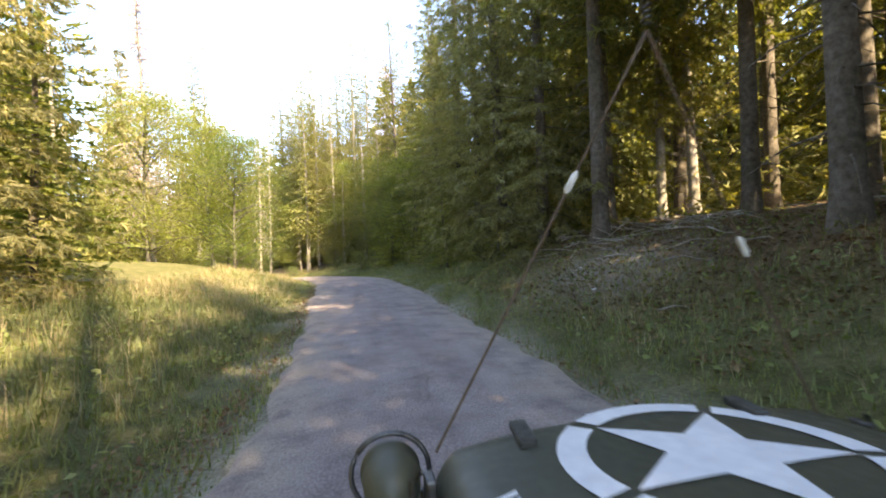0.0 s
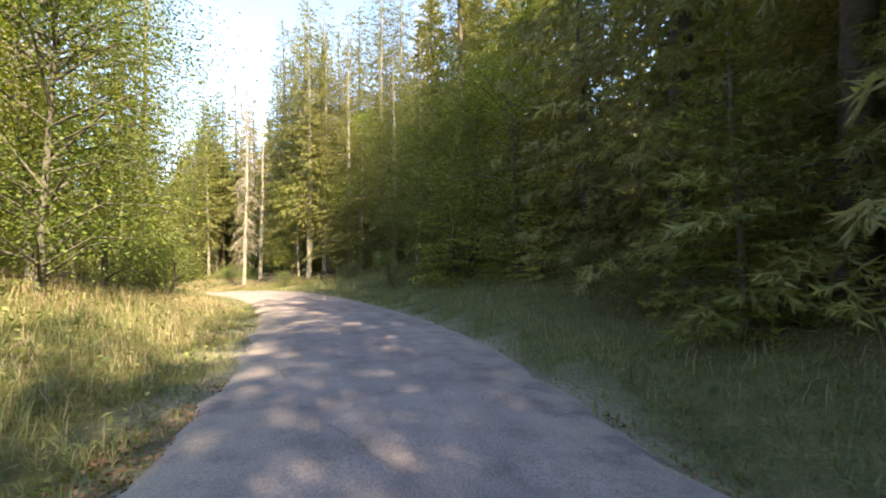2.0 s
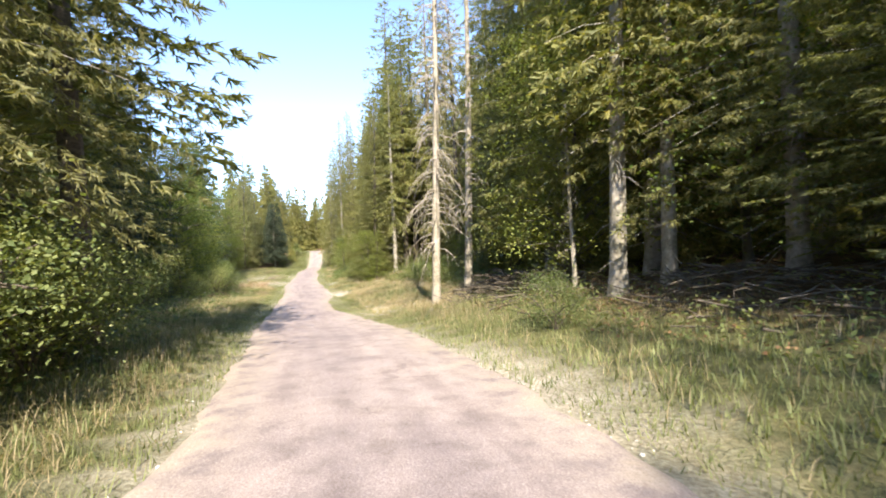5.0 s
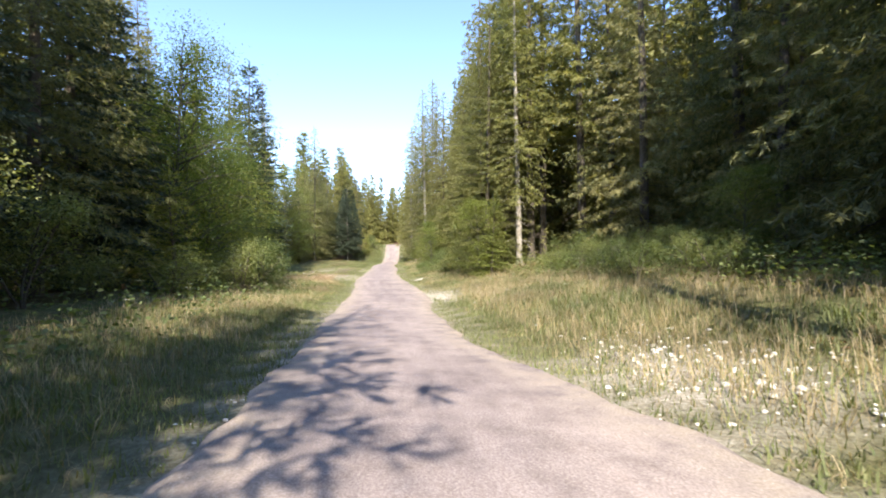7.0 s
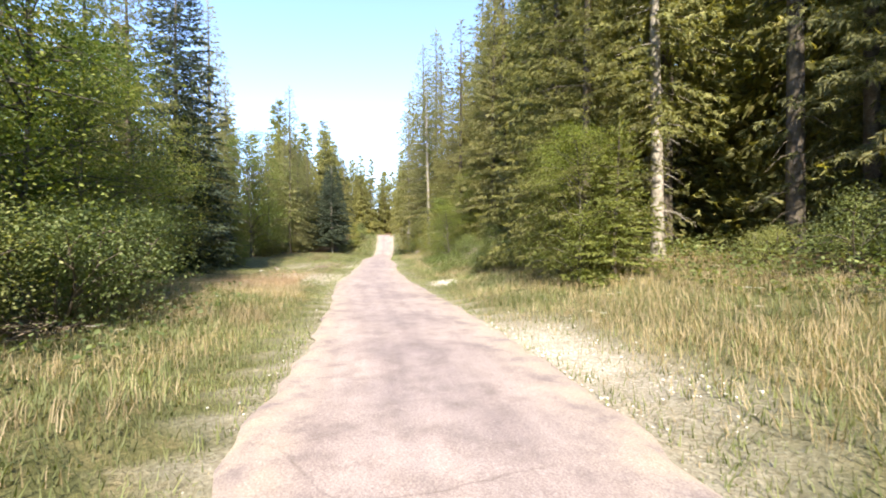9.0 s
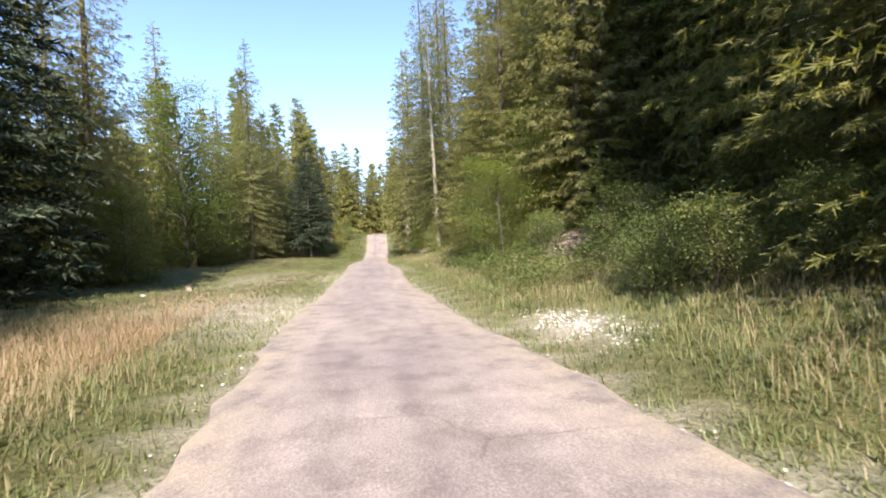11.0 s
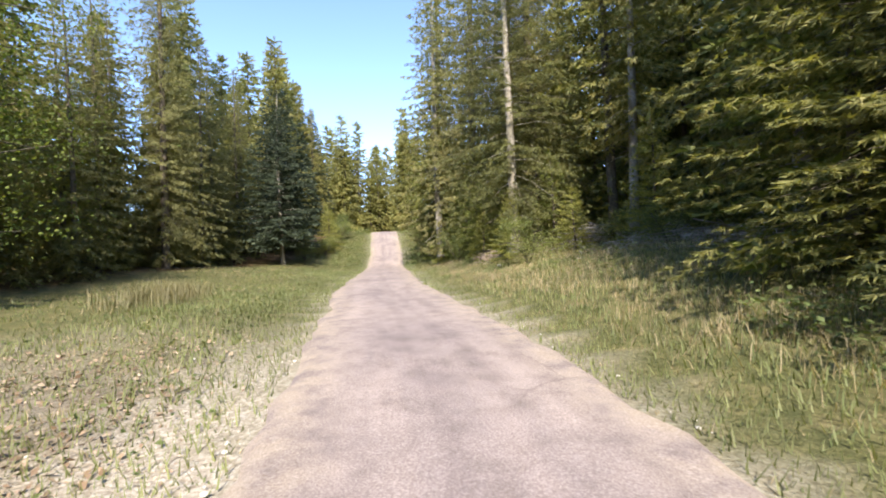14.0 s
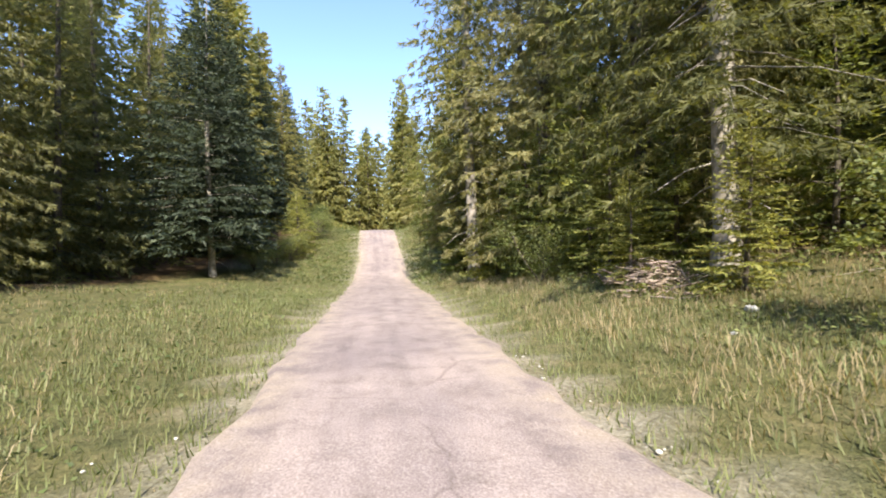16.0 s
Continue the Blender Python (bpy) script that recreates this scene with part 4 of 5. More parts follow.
W_ = unit(np.stack([np.cos(an), np.sin(an), rng.normal(-0.2, 0.3, n_)], 1))
S_ = unit(np.cross(W_, unit(rng.normal(0, 0.4, (n_, 3)) + [0, 0, 1.0])))
v_, f_ = sprays(np.stack([ux, uy, uz], 1), W_, S_, rng.uniform(0.35, 0.75, n_), rng.uniform(0.05, 0.1, n_), fan=5)
tagged(part("undergrowth", tri_mesh("undergrowth", v_, f_), SPRUCE), "saplings and low green growth under the forest trees", "undergrowth", kind="stuff")

for seed_, (s0, s1, d0, d1) in enumerate(((94, 162, -31, -17), (60, 112, 14, 27), (-2, 34, 15, 30), (124, 160, 12, 22))):
    rng = np.random.default_rng(50 + seed_)
    n_ = 8000
    us, ud = rng.uniform(s0, s1, n_), rng.uniform(d0, d1, n_)
    ux, uy = to_xy(us, ud)
    uz = land(ux, uy) + rng.uniform(0, 1, n_) ** 1.3 * 3.4
    an = rng.uniform(0, 6.28, n_)
    W_ = unit(np.stack([np.cos(an), np.sin(an), rng.normal(-0.2, 0.3, n_)], 1))
    S_ = unit(np.cross(W_, unit(rng.normal(0, 0.6, (n_, 3)) + [0, 0, 1.0])))
    v_, f_ = sprays(np.stack([ux, uy, uz], 1), W_, S_, rng.uniform(0.35, 0.8, n_), rng.uniform(0.06, 0.11, n_), fan=5)
    tagged(part("undergrowth", tri_mesh("undergrowth", v_, f_), SPRUCE), "dense green saplings deep under the forest trees", "undergrowth", kind="stuff")


# ---- grass ----
def turf_blades(name, label, mat, spots, height, width, seed, bend=0.7):
    """Grass as one object: three blades at every spot (s, d arrays)."""
    rng = np.random.default_rng(seed)
    s, d = spots
    off_lane = np.abs(d) > lane_edge(s, d) + 0.04
    s, d, height = s[off_lane], d[off_lane], height[off_lane]
    x, y = to_xy(s, d)
    n_ = len(x) * 3
    x, y = np.repeat(x, 3) + rng.normal(0, 0.05, n_), np.repeat(y, 3) + rng.normal(0, 0.05, n_)
    ss, dd = np.repeat(s, 3), np.repeat(d, 3)
    z = land(x, y, ss, dd) - 0.03
    h = np.repeat(height, 3) * rng.uniform(0.55, 1.25, n_)
    w = width * rng.uniform(0.7, 1.3, n_)
    an, tilt = rng.uniform(0, 6.28, n_), rng.uniform(0.05, bend, n_)
    o = np.stack([np.cos(an), np.sin(an), np.zeros(n_)], 1)
    sd = np.stack([-np.sin(an), np.cos(an), np.zeros(n_)], 1)
    p = np.stack([x, y, z], 1)
    up = np.array([0, 0, 1.0])
    m_ = p + up * (h * 0.6)[:, None] + o * (h * tilt * 0.45)[:, None]
    t_ = p + up * (h * (1 - tilt * 0.35))[:, None] + o * (h * tilt * 1.3)[:, None]
    hw = sd * (w / 2)[:, None]
    v = np.stack([p - hw, p + hw, m_ + hw * 0.75, m_ - hw * 0.75, t_], 1).reshape(-1, 3)
    i = np.arange(n_)[:, None] * 5
    f = np.stack([i + [[0, 1, 2]], i + [[0, 2, 3]], i + [[3, 2, 4]]], 1).reshape(-1, 3)
    return tagged(part(name, tri_mesh(name, v, f), mat), label, "grass", kind="stuff")


def spots(rng, n_, s0, s1, side, d0, d1, power=1.6):
    s = rng.uniform(s0, s1, n_)
    return s, side * (d0 + (d1 - d0) * rng.uniform(0, 1, n_) ** power)


rng = np.random.default_rng(5)
A = [spots(rng, 10000, -4, 40, L, 1.5, 7), spots(rng, 8500, 36, 100, L, 1.5, 5), spots(rng, 10000, 96, 150, L, 1.5, 11), spots(rng, 3500, 92, 107, L, 3.2, 9, 1.0), spots(rng, 4500, 150, 180, L, 1.7, 7),
     spots(rng, 7000, -4, 66, R, 1.55, 8), spots(rng, 11000, 62, 100, R, 1.55, 9), spots(rng, 9000, 98, 150, R, 1.5, 8), spots(rng, 4500, 150, 180, R, 1.7, 6), spots(rng, 5000, 99, 150, R, 3.5, 8.5, 1.0), spots(rng, 5000, 66, 98, R, 4.0, 10.5, 1.0), spots(rng, 2500, 66, 98, L, 3.5, 7.0, 1.0)]
s_, d_ = [np.concatenate(q) for q in zip(*A)]
bare = np.maximum.reduce([patch(s_, d_, 88, 2.9, 4.5, 1.2), patch(s_, d_, 103.6, 3.5, 2.0, 0.75), patch(s_, d_, 109, -4.6, 5, 2.8), patch(s_, d_, 121, -5.5, 7, 3.2), patch(s_, d_, 11, 5.5, 3, 2.2)])
ok = rng.uniform(0, 1, len(s_)) > bare * 1.1
s_, d_ = s_[ok], d_[ok]
gold = np.where(d_ < 0, np.interp(s_, [-4, 6, 14, 34, 50, 70, 96, 100, 104, 108, 130, 160], [0.1, 0.3, 0.75, 0.7, 0.6, 0.9, 0.85, 0.85, 0.8, 0.25, 0.3, 0.4]),
                np.interp(s_, [-4, 30, 50, 70, 90, 100, 120, 130, 160], [0.15, 0.3, 0.4, 0.85, 0.9, 0.5, 0.6, 0.95, 0.85]))
gold = gold * np.clip((np.abs(d_) - 2.0) / 1.2, 0.25, 1) * np.clip(1.0 + 0.9 * np.sin(s_ * 0.7 + 1.3 * np.sin(d_ * 0.9)) * np.sin(d_ * 1.3 + np.sin(s_ * 0.4) * 2), 0.15, 1.8)
is_gold = rng.uniform(0, 1, len(s_)) < gold
tall_ = np.clip((np.abs(d_) - 1.7) / 1.6, 0.25, 1) * np.where((d_ < 0) & (s_ > 105), 0.6, 1.0) * np.where((d_ < 0) & (s_ < 40), 1.35, 1.0) * np.where((d_ > 0) & (s_ > 124), 0.75, 1.0)
turf_blades("green_grass", "green verge grass along the lane", GRASS, (s_[~is_gold], d_[~is_gold]), 0.26 * tall_[~is_gold], 0.016, 1, 1.15)
turf_blades("golden_grass", "tall dry golden grass along the lane", HAY, (s_[is_gold], d_[is_gold]), 0.36 * tall_[is_gold], 0.0085, 2, 1.15)


rng = np.random.default_rng(15)
turf_blades("tall_grass_tussock", "dark tussock of tall rank grass in the meadow", HAY, (rng.normal(132.6, 0.9, 420), rng.normal(-5.9, 0.5, 420)), np.full(420, 0.6), 0.014, 4)

rng = np.random.default_rng(16)
turf_blades("reddish_grass", "tall reddish dry grass at the clearing's edge", RUST, (rng.normal(105.5, 2.4, 3000), -3.9 - np.abs(rng.normal(0, 2.6, 3000))), rng.uniform(0.25, 0.48, 3000), 0.008, 6, 1.0)


def short_turf(n_, seed):
    """Short single blades close to the lane, one triangle each."""
    rng = np.random.default_rng(seed)
    s = rng.uniform(0, 178, n_)
    side = np.where(rng.uniform(0, 1, n_) < 0.5, -1, 1)
    d = side * (1.45 + 4.9 * rng.uniform(0, 1, n_) ** 1.5)
    keep = rng.uniform(0, 1, n_) > 0.75 * np.maximum.reduce([patch(s, d, 88, 2.9, 4.5, 1.2), patch(s, d, 103.6, 3.5, 2.0, 0.75), patch(s, d, 110, -4.2, 5, 2.2)])
    out = np.abs(d) - lane_edge(s, d)
    keep &= (out > 0) & (rng.uniform(0, 1, n_) < np.clip(out / 0.5, 0.2, 1))
    s, d = s[keep], d[keep]
    x, y = to_xy(s, d)
    n2 = len(x)
    p = np.stack([x, y, land(x, y, s, d) - 0.01], 1)
    a, h = rng.uniform(0, 6.28, n2), rng.uniform(0.06, 0.2, n2)
    o = np.stack([np.cos(a), np.sin(a), np.zeros(n2)], 1)
    q = np.stack([-np.sin(a), np.cos(a), np.zeros(n2)], 1) * 0.009
    t_ = p + o * (h * rng.uniform(0.1, 0.9, n2))[:, None] + np.stack([0 * h, 0 * h, h], 1)
    v = np.stack([p - q, p + q, t_], 1).reshape(-1, 3)
    return tagged(part("short_grass", tri_mesh("short_grass", v, np.arange(len(v)).reshape(-1, 3)), GRASS), "short green grass beside the lane", "grass", kind="stuff")


short_turf(270000, 9)

# ---- the open military car from which the lane is filmed, standing where the walk begins ----
OLIVE, nt, b = material("olive_drab_paint", 0.42, 0, 0.45)
n1, n2 = tex(nt, 26, 5), tex(nt, 2.0, 3)
base = ramp(nt, n2.outputs[0], [(0.35, (0.060, 0.062, 0.042)), (0.65, (0.078, 0.079, 0.054))])
dirt = ramp(nt, n1.outputs[0], [(0.58, (0, 0, 0)), (0.8, (0.35, 0.35, 0.35))])
nt.links.new(mixc(nt, dirt.outputs[0], base.outputs[0], (0.16, 0.145, 0.115)), b.inputs["Base Color"])
rr = ramp(nt, n1.outputs[0], [(0.3, (0.36, 0.36, 0.36)), (0.7, (0.55, 0.55, 0.55))])
nt.links.new(rr.outputs[0], b.inputs["Roughness"])
bump(nt, b, n2.outputs[0], 0.12, 0.01)
WHITE, nt, b = material("white_marking_paint", 0.55, 0, 0.35)
n1 = tex(nt, 18, 5)
nt.links.new(ramp(nt, n1.outputs[0], [(0.3, (0.68, 0.69, 0.70)), (0.7, (0.82, 0.83, 0.83))]).outputs[0], b.inputs["Base Color"])
RUBBER, nt, b = material("black_rubber", 0.8)
n1 = tex(nt, 20, 4)
nt.links.new(ramp(nt, n1.outputs[0], [(0.3, (0.02, 0.02, 0.02)), (0.7, (0.05, 0.048, 0.045))]).outputs[0], b.inputs["Base Color"])
STEEL, nt, b = material("dark_steel", 0.45, 0.8)
n1 = tex(nt, 30, 4)
nt.links.new(ramp(nt, n1.outputs[0], [(0.3, (0.07, 0.07, 0.068)), (0.7, (0.17, 0.165, 0.155))]).outputs[0], b.inputs["Base Color"])
ROPE, nt, b = material("weathered_rope", 0.9)
n1 = tex(nt, 120, 3)
nt.links.new(ramp(nt, n1.outputs[0], [(0.3, (0.07, 0.048, 0.03)), (0.7, (0.17, 0.12, 0.08))]).outputs[0], b.inputs["Base Color"])
PORCELAIN, nt, b = material("white_porcelain", 0.3)
n1 = tex(nt, 25, 3)
nt.links.new(ramp(nt, n1.outputs[0], [(0.3, (0.6, 0.58, 0.52)), (0.7, (0.74, 0.73, 0.69))]).outputs[0], b.inputs["Base Color"])
CANVAS, nt, b = material("olive_canvas", 0.95)
n1 = tex(nt, 60, 4)
nt.links.new(ramp(nt, n1.outputs[0], [(0.3, (0.10, 0.095, 0.06)), (0.7, (0.17, 0.16, 0.105))]).outputs[0], b.inputs["Base Color"])
bump(nt, b, n1.outputs[0], 0.4)
BLOCKWOOD = bark_material("grey_weathered_block_wood", (0.05, 0.05, 0.045), (0.12, 0.115, 0.10), 20)


def box(x0, x1, y0, y1, z0, z1, bevel=0.01, segs=2):
    bm_ = bmesh.new()
    bmesh.ops.create_cube(bm_, size=1, matrix=Matrix.Translation(((x0 + x1) / 2, (y0 + y1) / 2, (z0 + z1) / 2)) @ Matrix.Diagonal((x1 - x0, y1 - y0, z1 - z0, 1)))
    if bevel:
        bmesh.ops.bevel(bm_, geom=bm_.edges[:], offset=bevel, segments=segs, affect="EDGES", profile=0.5)
    return bm_


def pipe(points, radius, sides=8):
    p = np.asarray(points, float)
    return smooth_faces(tri_mesh("pipe", *tube(p, np.full(len(p), radius) if np.isscalar(radius) else radius, sides)))


def turned(profile, axis_y, sides=24):
    """A body of revolution round an axis along y through axis_y = (x, z); profile of (radius, y)."""
    v, f = [], []
    for r_, y_ in profile:
        for k in range(sides):
            a = 2 * math.pi * k / sides
            v.append((axis_y[0] + r_ * math.cos(a), y_, axis_y[1] + r_ * math.sin(a)))
    for i in range(len(profile) - 1):
        for k in range(sides):
            a, b_ = i * sides + k, i * sides + (k + 1) % sides
            f += [(a, b_, b_ + sides), (a, b_ + sides, a + sides)]
    return smooth_faces(tri_mesh("turned", np.array(v), np.array(f)))


def wheel_mesh(profile, sides=28):
    """Revolved round the x axis; profile of (x, radius)."""
    v, f = [], []
    for x_, r_ in profile:
        for k in range(sides):
            a = 2 * math.pi * k / sides
            v.append((x_, r_ * math.cos(a), r_ * math.sin(a)))
    for i in range(len(profile) - 1):
        for k in range(sides):
            a, b_ = i * sides + k, i * sides + (k + 1) % sides
            f += [(a, b_, b_ + sides), (a, b_ + sides, a + sides)]
    return smooth_faces(tri_mesh("wheel", np.array(v), np.array(f)))


car = tagged(new("military_car"), "open olive-drab military car with a ringed white star on its bonnet", "car")
HEAD = 9.5
GROUND_0 = -0.13
EYE_0 = (0.021, 0.023)
_r = (math.cos(radians(HEAD)), math.sin(radians(HEAD)))
CX = 0.70                                             # the car's middle lies this far right of the eye
car.matrix_basis = pose(EYE_0[0] + _r[0] * CX, EYE_0[1] + _r[1] * CX, GROUND_0, 0, 0, HEAD)
HOOD_Z = 1.045


def hood_z(x, y):
    x, y = np.asarray(x, float), np.asarray(y, float)
    z = HOOD_Z - 0.028 * (x / 0.5) ** 2 - 0.03 * np.clip((y - 0.5) / 0.7, 0, 2)
    return z


hy = np.r_[np.linspace(0.12, 1.08, 17), 1.13, 1.17, 1.20, 1.22, 1.225, 1.225]
hx = np.r_[-1.0, -1.0, -0.985, -0.95, -0.9, np.linspace(-0.82, 0.82, 13), 0.9, 0.95, 0.985, 1.0, 1.0]
HX, HY = np.meshgrid(hx, hy, indexing="ij")
half_w = 0.572 - 0.02 * np.clip((HY - 0.5) / 0.7, 0, 1)
round_front = 0.055 * HX ** 4
X_ = HX * half_w
Y_ = HY - round_front * np.clip((HY - 0.9) / 0.32, 0, 1)
Z_ = hood_z(X_, Y_)
Z_ -= 0.06 * np.clip((np.abs(HX) - 0.88) / 0.12, 0, 1) ** 2.2
Z_ -= 0.05 * np.clip((HY - 1.12) / 0.105, 0, 1) ** 2.2
Z_[0], Z_[-1] = 0.80, 0.80
Z_[:, -1] = np.minimum(Z_[:, -1], 0.80)
part("bonnet", smooth_faces(tri_mesh("bonnet", np.stack([X_, Y_, Z_], 2).reshape(-1, 3), grid_faces(len(hx), len(hy)))), OLIVE, car)


def decal(name, polys, lift=0.004, label="white painted marking"):
    """Thin paint laid on the bonnet: polygons of (x, y), cut fine so that they follow its curve."""
    bm_ = bmesh.new()
    for poly in polys:
        vs = [bm_.verts.new((x, y, 0)) for x, y in poly]
        bm_.faces.new(vs)
    bmesh.ops.remove_doubles(bm_, verts=bm_.verts[:], dist=0.0001)
    bmesh.ops.triangulate(bm_, faces=bm_.faces[:])
    bmesh.ops.subdivide_edges(bm_, edges=bm_.edges[:], cuts=3, use_grid_fill=True)
    for v in bm_.verts:
        v.co.z = float(hood_z(v.co.x, v.co.y)) + lift
    bmesh.ops.recalc_face_normals(bm_, faces=bm_.faces[:])
    for f in bm_.faces:
        if f.normal.z < 0:
            f.normal_flip()
    return part(name, bm_, WHITE, car, label)


SX, SY, RO, RI = 0.02, 0.87, 0.335, 0.270
tips = [radians(-90 + 3 + 72 * k) for k in range(5)]
star = []
for k in range(5):
    a, b_ = tips[k], tips[k] + radians(36)
    star += [(SX + 0.268 * math.cos(a), SY + 0.268 * math.sin(a)), (SX + 0.268 * 0.40 * math.cos(b_), SY + 0.268 * 0.40 * math.sin(b_))]
decal("star", [[star[2 * k], star[2 * k + 1], (SX, SY), star[2 * k - 1]] for k in range(5)], label="white painted five-pointed star")
gap_ = radians(3.2)
for k in range(5):
    quads = []
    arcs = np.linspace(tips[k] + gap_, tips[k] + radians(72) - gap_, 10)
    for a, b_ in zip(arcs[:-1], arcs[1:]):
        quads.append([(SX + RI * math.cos(a), SY + RI * math.sin(a)), (SX + RO * math.cos(a), SY + RO * math.sin(a)),
                      (SX + RO * math.cos(b_), SY + RO * math.sin(b_)), (SX + RI * math.cos(b_), SY + RI * math.sin(b_))])
    decal("ring_segment", quads, label="white painted ring segment")
for k in range(12):
    x0 = -0.13 + k * 0.017
    decal("lettering_bar", [[(x0, 1.172), (x0 + 0.011, 1.172), (x0 + 0.011, 1.180), (x0, 1.180)]], label="tiny white painted lettering")
for k in range(2):
    y0 = 0.80 + 0.028 * k
    decal("side_stripe", [[(-0.50, y0), (-0.43, y0 + 0.02), (-0.43, y0 + 0.035), (-0.50, y0 + 0.012)]], label="white painted stripe")

for x0 in (-0.33, 0.30):
    bx = box(-0.022, 0.022, -0.065, 0.065, 0, 0.022, 0.006)
    bmesh.ops.transform(bx, matrix=pose(x0, 1.11, float(hood_z(x0, 1.11)) - 0.002, 0, 0, -6), verts=bx.verts[:])
    part("rest_block", bx, BLOCKWOOD, car, "grey wooden rest block")
for sx in (-1, 1):
    part("bonnet_catch", box(sx * 0.575 - 0.012, sx * 0.575 + 0.012, 1.0, 1.06, 0.84, 0.98, 0.005), STEEL, car, "dark steel bonnet catch")
    part("catch_hook", pipe([(sx * 0.59, 1.03, 0.99), (sx * 0.615, 1.04, 0.965), (sx * 0.615, 1.045, 0.92), (sx * 0.59, 1.04, 0.90)], 0.007, 6), STEEL, car)
    # front wing: flat top that turns down in front of the wheel
    wing = bmesh.new()
    prof = [(0.15, 0.82), (0.6, 0.83), (1.2, 0.815), (1.34, 0.79), (1.42, 0.73), (1.45, 0.66)]
    vs = []
    for y_, z_ in prof:
        vs.append([wing.verts.new((sx * x_, y_, z_ + dz)) for x_, dz in ((0.50, 0), (0.76, 0), (0.79, -0.015), (0.79, -0.06), (0.76, -0.03), (0.50, -0.03))])
    for a, b_ in zip(vs[:-1], vs[1:]):
        for k in range(6):
            wing.faces.new((a[k], a[(k + 1) % 6], b_[(k + 1) % 6], b_[k]))
    wing.faces.new(vs[0]), wing.faces.new(vs[-1][::-1])
    bmesh.ops.recalc_face_normals(wing, faces=wing.faces[:])
    part("front_wing", wing, OLIVE, car)
    part("bonnet_side", box(sx * 0.545 - 0.012, sx * 0.545 + 0.012, 0.12, 1.19, 0.55, 0.86, 0.004), OLIVE, car)

# blackout lamp on the left wing, with its brush guard
LX, LY, LZ = -0.655, 1.13, 0.925
lamp = part("blackout_lamp", turned([(0.003, LY - 0.085), (0.03, LY - 0.08), (0.052, LY - 0.062), (0.066, LY - 0.03), (0.071, LY + 0.01), (0.072, LY + 0.05), (0.076, LY + 0.055), (0.076, LY + 0.068), (0.06, LY + 0.072), (0.003, LY + 0.08)], (LX, LZ)), OLIVE, car, "round olive blackout lamp")
part("lamp_foot", pipe([(LX, LY, LZ - 0.06), (LX, LY, 0.80)], 0.018), OLIVE, lamp)
an = np.linspace(radians(-35), radians(215), 22)
part("brush_guard", pipe([(LX + 0.098 * math.cos(a), LY + 0.055, LZ + 0.098 * math.sin(a)) for a in an], 0.0075, 6), STEEL, lamp, "bent steel guard hoop")
for sx in (-1, 1):
    part("guard_foot", pipe([(LX + sx * 0.08, LY + 0.055, LZ - 0.056), (LX + sx * 0.075, LY + 0.055, 0.80)], 0.0075, 6), STEEL, lamp)

# grille, headlamps, bumper
part("grille_frame", box(-0.53, 0.53, 1.17, 1.20, 0.42, 0.50, 0.006), OLIVE, car)
for k in range(9):
    x0 = -0.24 + k * 0.06
    part("grille_bar", box(x0 - 0.014, x0 + 0.014, 1.165, 1.19, 0.48, 0.86, 0.004), OLIVE, car)
part("radiator", box(-0.28, 0.28, 1.10, 1.14, 0.46, 0.86, 0.004), STEEL, car)
for sx in (-1, 1):
    part("grille_panel", box(sx * 0.41 - 0.12, sx * 0.41 + 0.12, 1.165, 1.19, 0.46, 0.86, 0.006), OLIVE, car)
    part("headlamp", turned([(0.003, 1.20), (0.06, 1.205), (0.085, 1.20), (0.09, 1.185), (0.09, 1.16)], (sx * 0.40, 0.70)), STEEL, car, "round headlamp in the grille")
part("bumper", box(-0.70, 0.70, 1.50, 1.56, 0.46, 0.58, 0.01), OLIVE, car)
for sx in (-1, 1):
    part("bumper_arm", box(sx * 0.36 - 0.03, sx * 0.36 + 0.03, 1.18, 1.52, 0.47, 0.56, 0.006), OLIVE, car)

# open tub with two seats
part("cowl", box(-0.56, 0.56, 0.02, 0.14, 0.55, 1.05, 0.02), OLIVE, car)
part("floor_pan", box(-0.68, 0.68, -1.55, 0.10, 0.46, 0.50, 0.006), OLIVE, car)
for sx in (-1, 1):
    part("side_panel", box(sx * 0.73 - 0.012, sx * 0.73 + 0.012, -1.55, -0.62, 0.46, 0.90, 0.008), OLIVE, car)
    part("door_sill", box(sx * 0.73 - 0.012, sx * 0.73 + 0.012, -0.62, 0.08, 0.46, 0.62, 0.008), OLIVE, car)
    part("seat_cushion", box(sx * 0.36 - 0.22, sx * 0.36 + 0.22, -0.78, -0.34, 0.60, 0.70, 0.03, 3), CANVAS, car, "olive canvas seat cushion")
    part("seat_back", box(sx * 0.36 - 0.21, sx * 0.36 + 0.21, -0.90, -0.80, 0.68, 1.04, 0.03, 3), CANVAS, car, "olive canvas seat back")
part("tail_panel", box(-0.74, 0.74, -1.57, -1.545, 0.46, 0.90, 0.008), OLIVE, car)
tyre = wheel_mesh([(-0.07, 0.21), (-0.085, 0.25), (-0.085, 0.31), (-0.07, 0.35), (-0.04, 0.365), (0.04, 0.365), (0.07, 0.35), (0.085, 0.31), (0.085, 0.25), (0.07, 0.21)])
rim = wheel_mesh([(-0.02, 0.004), (-0.02, 0.10), (-0.05, 0.14), (-0.06, 0.212), (0.06, 0.212), (0.05, 0.14), (0.0, 0.10), (0.0, 0.004)])
for wx in (-0.62, 0.62):
    for wy in (1.0, -1.03):
        w_ = part("wheel", rim.copy(), OLIVE, car)
        w_.location = (wx, wy, 0.365)
        part("tyre", tyre.copy(), RUBBER, w_, "black ribbed tyre")

